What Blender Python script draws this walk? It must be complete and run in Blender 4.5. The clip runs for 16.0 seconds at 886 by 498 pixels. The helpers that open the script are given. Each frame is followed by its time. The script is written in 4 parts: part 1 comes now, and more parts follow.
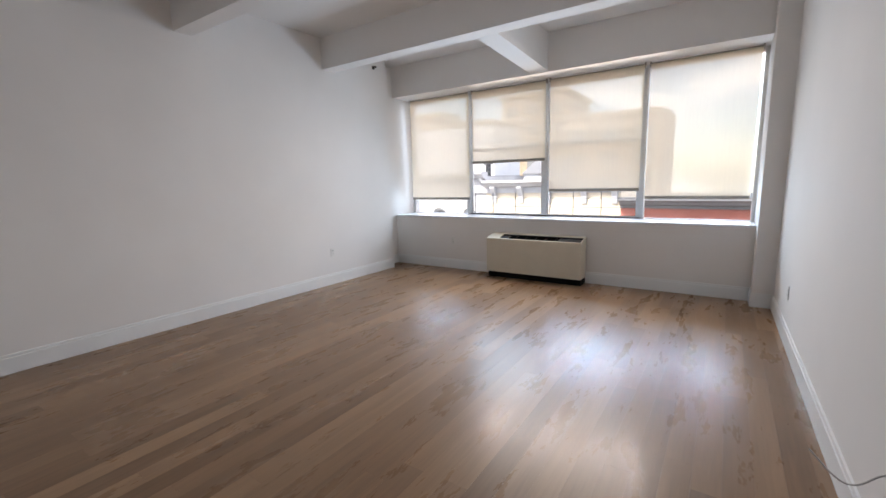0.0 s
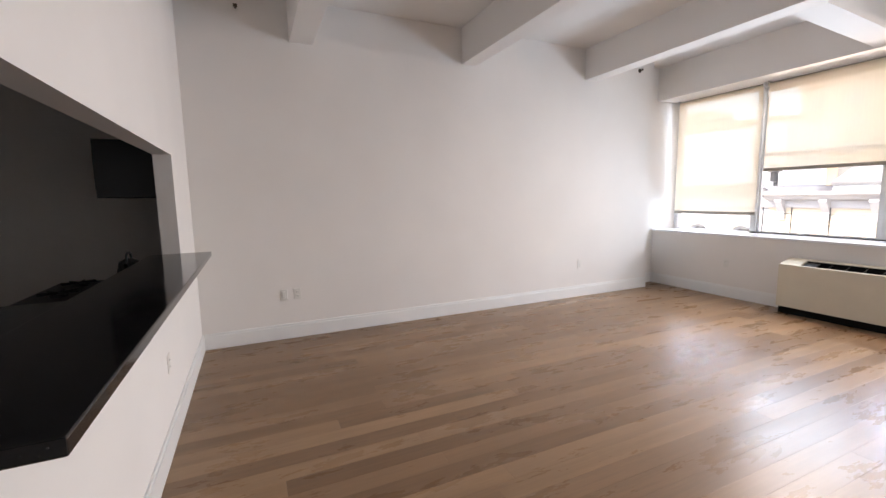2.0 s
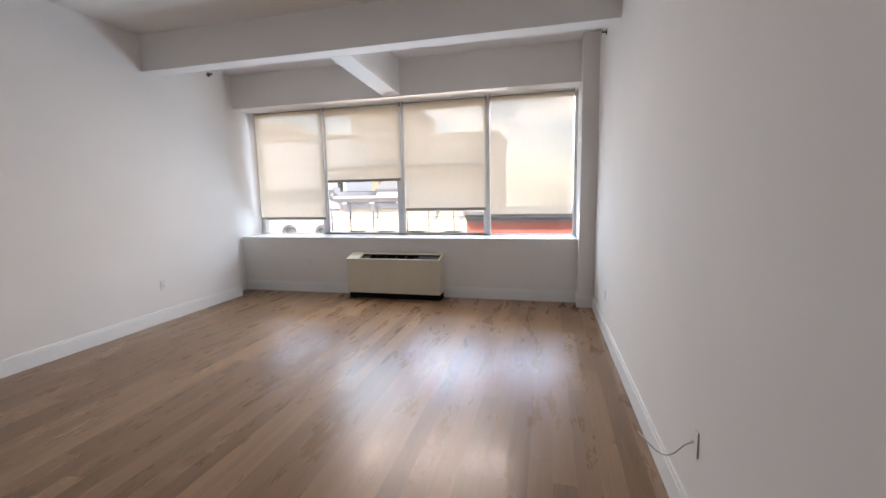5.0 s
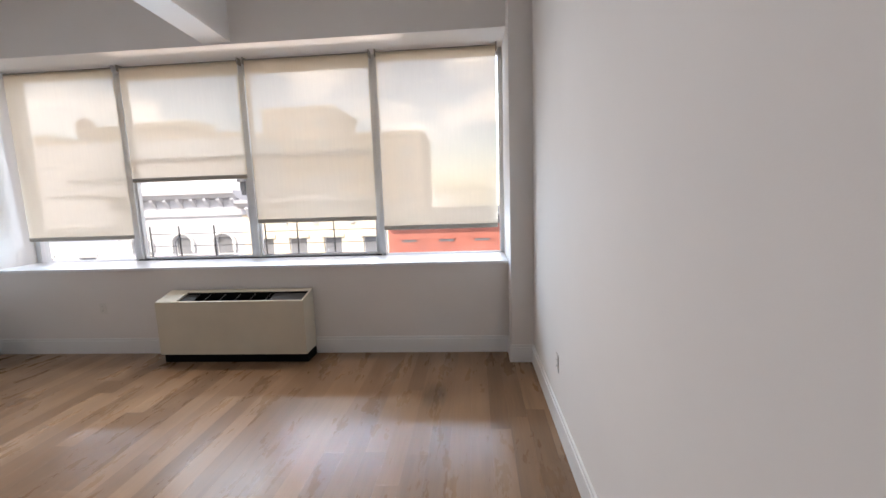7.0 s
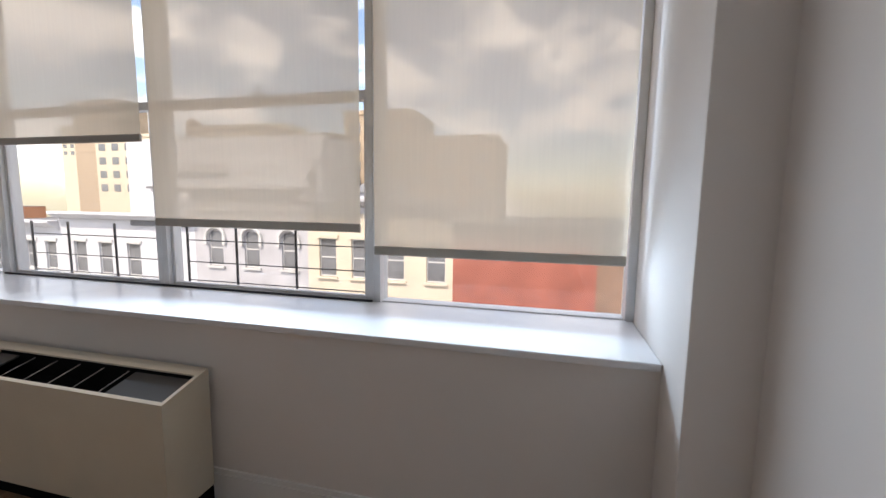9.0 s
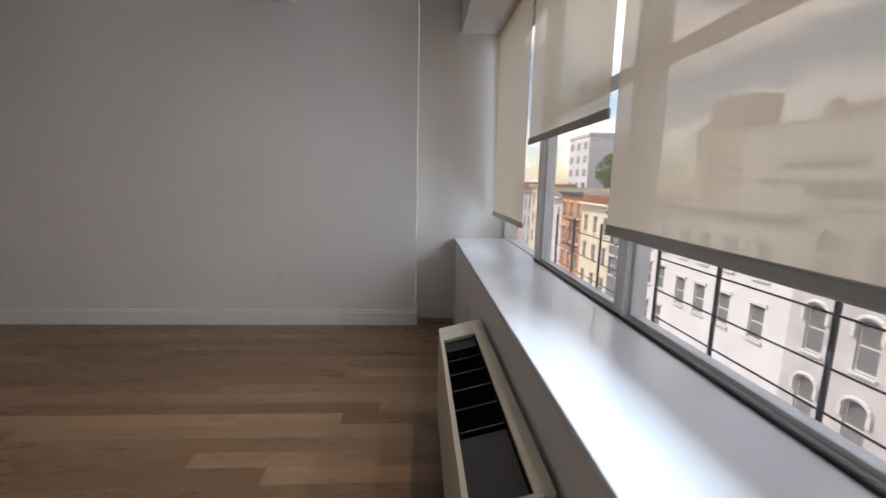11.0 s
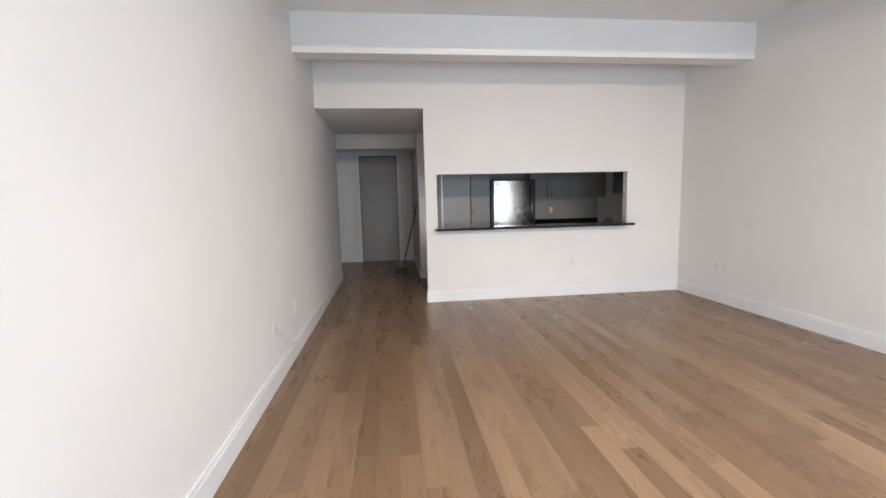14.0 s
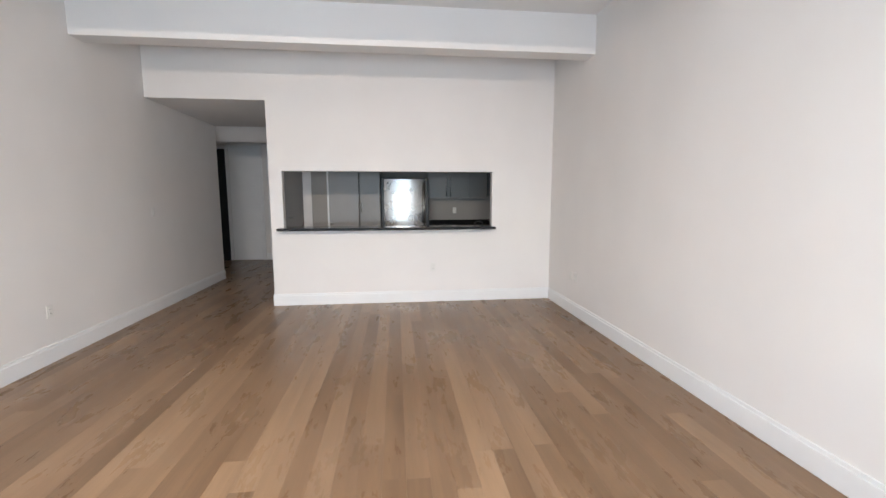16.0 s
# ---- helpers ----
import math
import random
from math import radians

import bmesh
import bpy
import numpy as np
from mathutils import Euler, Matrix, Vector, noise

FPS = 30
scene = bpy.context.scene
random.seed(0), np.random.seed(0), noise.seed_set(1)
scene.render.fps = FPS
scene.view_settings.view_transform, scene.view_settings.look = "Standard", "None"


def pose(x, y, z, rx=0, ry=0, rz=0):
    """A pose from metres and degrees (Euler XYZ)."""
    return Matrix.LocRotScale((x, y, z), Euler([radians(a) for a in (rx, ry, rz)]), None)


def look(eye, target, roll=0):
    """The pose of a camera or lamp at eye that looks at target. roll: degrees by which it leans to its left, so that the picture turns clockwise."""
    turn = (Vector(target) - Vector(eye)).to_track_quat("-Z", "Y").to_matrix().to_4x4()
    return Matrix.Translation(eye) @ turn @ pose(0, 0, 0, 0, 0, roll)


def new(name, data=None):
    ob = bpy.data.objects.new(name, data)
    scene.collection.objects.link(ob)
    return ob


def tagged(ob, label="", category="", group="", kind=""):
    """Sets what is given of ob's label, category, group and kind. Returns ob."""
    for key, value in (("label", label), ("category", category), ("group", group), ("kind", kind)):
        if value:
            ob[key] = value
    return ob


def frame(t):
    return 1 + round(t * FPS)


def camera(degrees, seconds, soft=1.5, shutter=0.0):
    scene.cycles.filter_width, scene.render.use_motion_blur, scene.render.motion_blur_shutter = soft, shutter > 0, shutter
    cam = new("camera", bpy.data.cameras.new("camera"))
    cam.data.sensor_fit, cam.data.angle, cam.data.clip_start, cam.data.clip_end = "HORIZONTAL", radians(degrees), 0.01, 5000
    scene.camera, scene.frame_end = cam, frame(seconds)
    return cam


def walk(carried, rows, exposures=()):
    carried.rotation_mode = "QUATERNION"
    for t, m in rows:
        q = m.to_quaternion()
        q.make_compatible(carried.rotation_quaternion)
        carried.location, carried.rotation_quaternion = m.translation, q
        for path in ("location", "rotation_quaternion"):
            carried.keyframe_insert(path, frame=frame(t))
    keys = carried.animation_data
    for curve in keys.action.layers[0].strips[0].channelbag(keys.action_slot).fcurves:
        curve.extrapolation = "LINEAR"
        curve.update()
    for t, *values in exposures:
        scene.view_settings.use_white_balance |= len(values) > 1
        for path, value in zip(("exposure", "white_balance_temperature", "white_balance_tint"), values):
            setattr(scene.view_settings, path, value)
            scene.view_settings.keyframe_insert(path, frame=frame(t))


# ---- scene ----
cam = camera(93.3, 16.0, shutter=0.12)
PATH = [
    (0, (4.76, 0.655, 1.465), (3.654, 2.29, 1.146), -1.4),
    (0.5, (4.717, 0.715, 1.443), (3.314, 2.111, 1.153), -1.4),
    (1, (4.649, 0.636, 1.467), (3.006, 1.744, 1.189), -1.3),
    (1.5, (4.622, 0.566, 1.464), (2.858, 1.472, 1.206), -1.2),
    (2, (4.631, 0.525, 1.468), (2.823, 1.345, 1.222), -1.0),
    (2.5, (4.64, 0.5, 1.471), (2.86, 1.38, 1.229), -0.7),
    (3, (4.58, 0.439, 1.464), (2.977, 1.609, 1.22), -0.7),
    (3.5, (4.56, 0.427, 1.454), (3.236, 1.906, 1.206), -0.9),
    (4, (4.663, 0.518, 1.446), (3.668, 2.236, 1.203), -1.0),
    (4.5, (4.69, 0.599, 1.519), (3.97, 2.448, 1.271), -1.0),
    (5, (4.671, 0.65, 1.543), (4.187, 2.572, 1.276), -1.2),
    (5.2, (4.704, 0.749, 1.551), (4.262, 2.68, 1.278), -1.2),
    (7.3, (4.767, 3.082, 1.52), (4.641, 5.06, 1.256), -1.5),
    (7.5, (4.744, 3.336, 1.486), (4.628, 5.317, 1.234), -1.2),
    (8, (4.708, 3.89, 1.455), (4.564, 5.861, 1.148), -0.5),
    (8.2, (4.705, 4.125, 1.423), (4.522, 6.098, 1.156), -0.3),
    (10.3, (4.33, 5.984, 1.465), (2.754, 7.175, 1.147), 1.5),
    (10.5, (4.234, 6.054, 1.446), (2.47, 6.945, 1.138), 1.4),
    (11, (4.164, 6.159, 1.469), (2.193, 6.278, 1.152), 1.3),
    (11.5, (4.23, 6.105, 1.503), (2.361, 5.459, 1.202), 1.4),
    (12, (4.354, 6.05, 1.519), (2.833, 4.784, 1.228), 1.2),
    (12.5, (4.4, 6.021, 1.528), (3.355, 4.338, 1.252), 1.0),
    (13, (4.492, 6.019, 1.486), (3.83, 4.15, 1.226), 0.3),
    (13.5, (4.516, 5.953, 1.463), (4.129, 4.006, 1.214), -0.6),
    (14, (4.314, 5.916, 1.45), (4.089, 3.942, 1.222), -1.4),
    (14.5, (3.834, 5.856, 1.493), (3.609, 3.883, 1.259), -1.5),
    (15, (3.273, 5.773, 1.449), (3.033, 3.801, 1.221), -1.1),
    (15.5, (2.738, 5.798, 1.446), (2.503, 3.825, 1.224), -0.7),
    (16, (2.205, 5.813, 1.469), (1.985, 3.84, 1.224), -0.1),
]
EXPOSURES = [(0, 1.85, 6900, 17), (1, 2.1, 6900, 17), (2, 2.4, 7400, 21), (3, 2.2, 7400, 21), (4, 1.9, 7200, 19), (5, 1.85, 7100, 19), (8, 1.55, 7300, 20), (10.5, 0.65, 7300, 20), (11.5, 1.0, 7700, 20), (12, 1.6, 7600, 19), (12.5, 2.0, 7100, 17), (14, 2.65, 7100, 16), (16, 2.7, 7100, 16)]
walk(cam, [(t, look(eye, target, roll)) for t, eye, target, roll in PATH], EXPOSURES)

# ---- daylight ----
SUN_TURN, SUN_HEIGHT = 200.0, 52.0
world = bpy.data.worlds.new("sky")
scene.world = world
world.use_nodes = True
wn, wl = world.node_tree.nodes, world.node_tree.links
sky = wn.new("ShaderNodeTexSky")
sky.sky_type = "NISHITA"
sky.sun_disc = False
sky.sun_elevation = radians(SUN_HEIGHT)
sky.sun_rotation = radians(SUN_TURN)
sky.dust_density = 0.7
coord = wn.new("ShaderNodeTexCoord")
stretch = wn.new("ShaderNodeMapping")
stretch.inputs["Scale"].default_value = (1.6, 1.6, 3.0)
cloud = wn.new("ShaderNodeTexNoise")
cloud.inputs["Scale"].default_value = 2.6
cloud.inputs["Detail"].default_value = 7.0
cloud.inputs["Roughness"].default_value = 0.55
puff = wn.new("ShaderNodeValToRGB")
puff.color_ramp.elements[0].position = 0.46
puff.color_ramp.elements[1].position = 0.60
mixsky = wn.new("ShaderNodeMixRGB")
mixsky.inputs[2].default_value = (8.8, 8.9, 9.3, 1)
wl.new(coord.outputs["Generated"], stretch.inputs["Vector"])
wl.new(stretch.outputs["Vector"], cloud.inputs["Vector"])
wl.new(cloud.outputs["Fac"], puff.inputs["Fac"])
wl.new(puff.outputs["Color"], mixsky.inputs[0])
wl.new(sky.outputs["Color"], mixsky.inputs[1])
wl.new(mixsky.outputs["Color"], wn["Background"].inputs["Color"])
wn["Background"].inputs["Strength"].default_value = 0.15

sun_data = bpy.data.lights.new("sun", "SUN")
sun_data.energy = 2.5
sun_data.angle = radians(0.6)
sun_data.color = (1.0, 0.95, 0.87)
sun = new("sun", sun_data)
a, e = radians(SUN_TURN), radians(SUN_HEIGHT)
away = Vector((math.sin(a) * math.cos(e), math.cos(a) * math.cos(e), math.sin(e)))
sun.matrix_world = look(away * 60, (0, 0, 0))

# the sky's light as it falls in through the window opening: under the blinds, over them and past their sides
SKY_TINT, WARM_TINT = (0.52, 0.76, 1.0), (1.0, 0.94, 0.87)


def window_light(at, aim, wide, tall, power, tint, spread):
    lamp = bpy.data.lights.new("window_light", "AREA")
    lamp.shape = "RECTANGLE"
    lamp.size, lamp.size_y = wide, tall
    lamp.energy = power
    lamp.color = tint
    lamp.spread = radians(spread)
    new("window_light", lamp).matrix_world = look(at, aim)


for x0, x1, z, power in ((-0.10, 1.05, 1.128, 1.6), (1.19, 2.41, 1.728, 7.0), (2.52, 3.74, 1.258, 7.0), (3.86, 4.96, 1.151, 3.0)):
    mid = (x0 + x1) / 2
    window_light((mid, 6.921, z), (mid, 0.0, z - 0.4), x1 - x0, 0.022, power, SKY_TINT, 150)
window_light((2.7, 6.87, 2.885), (2.7, 0.0, -1.915), 2.8, 0.012, 11.5, WARM_TINT, 105)
for x in (-0.155, 5.022):
    window_light((x, 6.94, 1.95), (x, 0.0, 1.75), 0.03, 1.8, 0.4, SKY_TINT, 180)


# ---- materials ----
def material(name, colour, rough=0.6, metal=0.0, vary=0.08, scale=6.0, bump=0.05, bump_scale=120.0, gloss=0.5, random_shift=0.0, coords="Object"):
    """A painted or plain surface with stains at one scale and fine relief at another."""
    m = bpy.data.materials.new(name)
    m.use_nodes = True
    n, l = m.node_tree.nodes, m.node_tree.links
    p = n["Principled BSDF"]
    p.inputs["Metallic"].default_value = metal
    p.inputs["Specular IOR Level"].default_value = gloss
    tc = n.new("ShaderNodeTexCoord")
    big = n.new("ShaderNodeTexNoise")
    big.inputs["Scale"].default_value = scale
    big.inputs["Detail"].default_value = 5
    l.new(tc.outputs[coords], big.inputs["Vector"])
    ramp = n.new("ShaderNodeMapRange")
    ramp.inputs["From Min"].default_value = 0.3
    ramp.inputs["From Max"].default_value = 0.7
    ramp.inputs["To Min"].default_value = 1 - vary
    ramp.inputs["To Max"].default_value = 1 + vary * 0.4
    l.new(big.outputs["Fac"], ramp.inputs["Value"])
    mul = n.new("ShaderNodeVectorMath")
    mul.operation = "SCALE"
    mul.inputs[0].default_value = colour
    if random_shift:
        info = n.new("ShaderNodeObjectInfo")
        sh = n.new("ShaderNodeMapRange")
        sh.inputs["To Min"].default_value = 1 - random_shift
        sh.inputs["To Max"].default_value = 1 + random_shift
        l.new(info.outputs["Random"], sh.inputs["Value"])
        both = n.new("ShaderNodeMath")
        both.operation = "MULTIPLY"
        l.new(ramp.outputs["Result"], both.inputs[0])
        l.new(sh.outputs["Result"], both.inputs[1])
        l.new(both.outputs["Value"], mul.inputs["Scale"])
    else:
        l.new(ramp.outputs["Result"], mul.inputs["Scale"])
    l.new(mul.outputs["Vector"], p.inputs["Base Color"])
    rr = n.new("ShaderNodeMapRange")
    rr.inputs["To Min"].default_value = max(0.02, rough - 0.08)
    rr.inputs["To Max"].default_value = min(1.0, rough + 0.08)
    l.new(big.outputs["Fac"], rr.inputs["Value"])
    l.new(rr.outputs["Result"], p.inputs["Roughness"])
    if bump:
        fine = n.new("ShaderNodeTexNoise")
        fine.inputs["Scale"].default_value = bump_scale
        fine.inputs["Detail"].default_value = 3
        l.new(tc.outputs[coords], fine.inputs["Vector"])
        b = n.new("ShaderNodeBump")
        b.inputs["Strength"].default_value = bump
        b.inputs["Distance"].default_value = 0.004
        l.new(fine.outputs["Fac"], b.inputs["Height"])
        l.new(b.outputs["Normal"], p.inputs["Normal"])
    return m


def oak(name):
    """Oiled oak boards: grain along y, a tone of its own for each board, scuffed satin varnish."""
    m = bpy.data.materials.new(name)
    m.use_nodes = True
    n, l = m.node_tree.nodes, m.node_tree.links
    p = n["Principled BSDF"]
    tc, info = n.new("ShaderNodeTexCoord"), n.new("ShaderNodeObjectInfo")
    geo = n.new("ShaderNodeNewGeometry")
    off = n.new("ShaderNodeVectorMath")
    off.operation = "MULTIPLY_ADD"
    off.inputs[1].default_value = (37.0, 91.0, 53.0)
    comb = n.new("ShaderNodeCombineXYZ")
    for k in range(3):
        l.new(info.outputs["Random"], comb.inputs[k])
    l.new(comb.outputs["Vector"], off.inputs[0])
    l.new(geo.outputs["Position"], off.inputs[2])
    st = n.new("ShaderNodeMapping")
    st.inputs["Scale"].default_value = (1.0, 0.055, 1.0)
    l.new(off.outputs["Vector"], st.inputs["Vector"])
    grain = n.new("ShaderNodeTexNoise")
    grain.inputs["Scale"].default_value = 70.0
    grain.inputs["Detail"].default_value = 6.0
    grain.inputs["Distortion"].default_value = 0.6
    l.new(st.outputs["Vector"], grain.inputs["Vector"])
    st2 = n.new("ShaderNodeMapping")
    st2.inputs["Scale"].default_value = (1.0, 0.06, 1.0)
    l.new(off.outputs["Vector"], st2.inputs["Vector"])
    tone = n.new("ShaderNodeValToRGB")
    r = tone.color_ramp
    r.elements[0].color = (0.198, 0.116, 0.064, 1)
    r.elements[1].color = (0.325, 0.202, 0.117, 1)
    r.elements.new(0.5).color = (0.250, 0.151, 0.087, 1)
    l.new(info.outputs["Random"], tone.inputs["Fac"])
    mix1 = n.new("ShaderNodeMixRGB")
    mix1.blend_type = "MULTIPLY"
    mix1.inputs[0].default_value = 0.75
    gr = n.new("ShaderNodeMapRange")
    gr.inputs["From Min"].default_value = 0.3
    gr.inputs["From Max"].default_value = 0.7
    gr.inputs["To Min"].default_value = 0.88
    gr.inputs["To Max"].default_value = 1.05
    l.new(grain.outputs["Fac"], gr.inputs["Value"])
    streak = n.new("ShaderNodeTexNoise")
    streak.inputs["Scale"].default_value = 9.0
    streak.inputs["Detail"].default_value = 4.0
    l.new(st2.outputs["Vector"], streak.inputs["Vector"])
    sk = n.new("ShaderNodeMapRange")
    sk.inputs["From Min"].default_value = 0.3
    sk.inputs["From Max"].default_value = 0.7
    sk.inputs["To Min"].default_value = 0.80
    sk.inputs["To Max"].default_value = 1.10
    l.new(streak.outputs["Fac"], sk.inputs["Value"])
    toned = n.new("ShaderNodeVectorMath")
    toned.operation = "SCALE"
    l.new(tone.outputs["Color"], toned.inputs[0])
    l.new(sk.outputs["Result"], toned.inputs["Scale"])
    l.new(toned.outputs["Vector"], mix1.inputs[1])
    l.new(gr.outputs["Result"], mix1.inputs[2])
    mix2 = n.new("ShaderNodeMixRGB")
    mix2.blend_type = "MULTIPLY"
    mix2.inputs[0].default_value = 0.4
    # growth rings cut lengthwise: contour lines of a stretched field
    st4 = n.new("ShaderNodeMapping")
    st4.inputs["Scale"].default_value = (5.5, 0.55, 1.0)
    l.new(off.outputs["Vector"], st4.inputs["Vector"])
    field = n.new("ShaderNodeTexNoise")
    field.inputs["Scale"].default_value = 1.0
    field.inputs["Detail"].default_value = 2.5
    field.inputs["Roughness"].default_value = 0.45
    l.new(st4.outputs["Vector"], field.inputs["Vector"])
    turns = n.new("ShaderNodeMath")
    turns.operation = "MULTIPLY"
    turns.inputs[1].default_value = 60.0
    l.new(field.outputs["Fac"], turns.inputs[0])
    rings = n.new("ShaderNodeMath")
    rings.operation = "SINE"
    l.new(turns.outputs["Value"], rings.inputs[0])
    patchy = n.new("ShaderNodeMath")
    patchy.operation = "MULTIPLY_ADD"
    patchy.inputs[1].default_value = 0.08
    l.new(rings.outputs["Value"], patchy.inputs[0])
    l.new(streak.outputs["Fac"], patchy.inputs[2])
    fr = n.new("ShaderNodeMapRange")
    fr.inputs["From Min"].default_value = 0.42
    fr.inputs["From Max"].default_value = 0.74
    fr.inputs["To Min"].default_value = 1.04
    fr.inputs["To Max"].default_value = 0.87
    l.new(patchy.outputs["Value"], fr.inputs["Value"])
    l.new(mix1.outputs["Color"], mix2.inputs[1])
    l.new(fr.outputs["Result"], mix2.inputs[2])
    spot = n.new("ShaderNodeMapping")
    spot.inputs["Location"].default_value = (-STAIN[0] / 0.11, -STAIN[1] / 0.20, 0)
    spot.inputs["Scale"].default_value = (1 / 0.11, 1 / 0.20, 1)
    l.new(geo.outputs["Position"], spot.inputs["Vector"])
    reach = n.new("ShaderNodeVectorMath")
    reach.operation = "LENGTH"
    l.new(spot.outputs["Vector"], reach.inputs[0])
    ragged = n.new("ShaderNodeMath")
    ragged.operation = "ADD"
    l.new(reach.outputs["Value"], ragged.inputs[0])
    l.new(grain.outputs["Fac"], ragged.inputs[1])
    dark = n.new("ShaderNodeMapRange")
    dark.inputs["From Min"].default_value = 0.9
    dark.inputs["From Max"].default_value = 1.7
    dark.inputs["To Min"].default_value = 0.5
    dark.inputs["To Max"].default_value = 1.0
    l.new(ragged.outputs["Value"], dark.inputs["Value"])
    stained = n.new("ShaderNodeVectorMath")
    stained.operation = "SCALE"
    l.new(mix2.outputs["Color"], stained.inputs[0])
    l.new(dark.outputs["Result"], stained.inputs["Scale"])
    l.new(stained.outputs["Vector"], p.inputs["Base Color"])
    scuff = n.new("ShaderNodeTexNoise")
    scuff.inputs["Scale"].default_value = 2.2
    scuff.inputs["Detail"].default_value = 5.0
    scuff.inputs["Roughness"].default_value = 0.7
    scuff.inputs["Distortion"].default_value = 0.2
    smear = n.new("ShaderNodeMapping")
    smear.inputs["Scale"].default_value = (3.0, 0.7, 1.0)
    l.new(geo.outputs["Position"], smear.inputs["Vector"])
    l.new(smear.outputs["Vector"], scuff.inputs["Vector"])
    sr = n.new("ShaderNodeMapRange")
    sr.inputs["From Min"].default_value = 0.36
    sr.inputs["From Max"].default_value = 0.64
    sr.inputs["To Min"].default_value = FLOOR_ROUGH[0]
    sr.inputs["To Max"].default_value = FLOOR_ROUGH[1]
    l.new(scuff.outputs["Fac"], sr.inputs["Value"])
    l.new(sr.outputs["Result"], p.inputs["Roughness"])
    p.inputs["Specular IOR Level"].default_value = 0.30
    b = n.new("ShaderNodeBump")
    b.inputs["Strength"].default_value = 0.03
    b.inputs["Distance"].default_value = 0.0012
    l.new(grain.outputs["Fac"], b.inputs["Height"])
    l.new(b.outputs["Normal"], p.inputs["Normal"])
    return m


def screen_cloth(name):
    """Sheer woven roller-blind fabric: part open weave, part fabric that glows with the light behind it."""
    m = bpy.data.materials.new(name)
    m.use_nodes = True
    n, l = m.node_tree.nodes, m.node_tree.links
    out = n["Material Output"]
    n.remove(n["Principled BSDF"])
    tc = n.new("ShaderNodeTexCoord")
    weave = n.new("ShaderNodeTexNoise")
    weave.inputs["Scale"].default_value = 7.0
    weave.inputs["Detail"].default_value = 4.0
    st = n.new("ShaderNodeMapping")
    st.inputs["Scale"].default_value = (14.0, 1.0, 0.6)
    l.new(tc.outputs["Object"], st.inputs["Vector"])
    l.new(st.outputs["Vector"], weave.inputs["Vector"])
    mr = n.new("ShaderNodeMapRange")
    mr.inputs["To Min"].default_value = 0.95
    mr.inputs["To Max"].default_value = 1.03
    l.new(weave.outputs["Fac"], mr.inputs["Value"])
    tint = n.new("ShaderNodeVectorMath")
    tint.operation = "SCALE"
    tint.inputs[0].default_value = (0.86, 0.775, 0.63)
    l.new(mr.outputs["Result"], tint.inputs["Scale"])
    dif, tra, clear = n.new("ShaderNodeBsdfDiffuse"), n.new("ShaderNodeBsdfTranslucent"), n.new("ShaderNodeBsdfTransparent")
    l.new(tint.outputs["Vector"], dif.inputs["Color"])
    l.new(tint.outputs["Vector"], tra.inputs["Color"])
    clear.inputs["Color"].default_value = (1.0, 0.97, 0.92, 1)
    mix1, mix2 = n.new("ShaderNodeMixShader"), n.new("ShaderNodeMixShader")
    mix1.inputs[0].default_value = 0.62
    mix2.inputs[0].default_value = CLOTH_OPEN
    l.new(dif.outputs[0], mix1.inputs[1])
    l.new(tra.outputs[0], mix1.inputs[2])
    l.new(mix1.outputs[0], mix2.inputs[1])
    l.new(clear.outputs[0], mix2.inputs[2])
    l.new(mix2.outputs[0], out.inputs["Surface"])
    return m


def window_glass(name):
    m = bpy.data.materials.new(name)
    m.use_nodes = True
    n, l = m.node_tree.nodes, m.node_tree.links
    out = n["Material Output"]
    n.remove(n["Principled BSDF"])
    clear, shine, fres, mix = n.new("ShaderNodeBsdfTransparent"), n.new("ShaderNodeBsdfGlossy"), n.new("ShaderNodeLayerWeight"), n.new("ShaderNodeMixShader")
    clear.inputs["Color"].default_value = (0.95, 0.97, 0.97, 1)
    shine.inputs["Roughness"].default_value = 0.02
    steep = n.new("ShaderNodeMath")
    steep.operation = "POWER"
    steep.inputs[1].default_value = 5.0
    soft = n.new("ShaderNodeMapRange")
    soft.inputs["To Min"].default_value = 0.03
    soft.inputs["To Max"].default_value = 0.8
    l.new(fres.outputs["Facing"], steep.inputs[0])
    l.new(steep.outputs["Value"], soft.inputs["Value"])
    l.new(soft.outputs["Result"], mix.inputs[0])
    l.new(clear.outputs[0], mix.inputs[1])
    l.new(shine.outputs[0], mix.inputs[2])
    l.new(mix.outputs[0], out.inputs["Surface"])
    return m


FLOOR_ROUGH = (0.25, 0.35)
CLOTH_OPEN = 0.13
STAIN = (4.42, 5.69)
WALL = material("wall_paint", (0.80, 0.768, 0.738), 0.82, gloss=0.25, vary=0.03, scale=1.5, bump=0.06, bump_scale=220)
TRIM = material("trim_paint", (0.82, 0.82, 0.81), 0.35, vary=0.03, scale=3.0, bump=0.02)
CEIL = material("ceiling_paint", (0.80, 0.775, 0.75), 0.75, vary=0.03, scale=1.2, bump=0.10, bump_scale=60)
SILL = material("sill_paint", (0.84, 0.85, 0.86), 0.22, vary=0.03, scale=4.0, bump=0.02)
OAK = oak("oak_boards")
GAP = material("board_gap", (0.035, 0.022, 0.014), 0.9, bump=0)
CLOTH = screen_cloth("screen_fabric")
GLASS = window_glass("window_glass")
ALU = material("white_aluminium", (0.72, 0.73, 0.74), 0.35, vary=0.06, scale=9.0, bump=0.02)
GASKET = material("black_gasket", (0.02, 0.02, 0.022), 0.6, bump=0)
BAR = material("blind_bar", (0.36, 0.325, 0.275), 0.4, vary=0.05, bump=0.02)
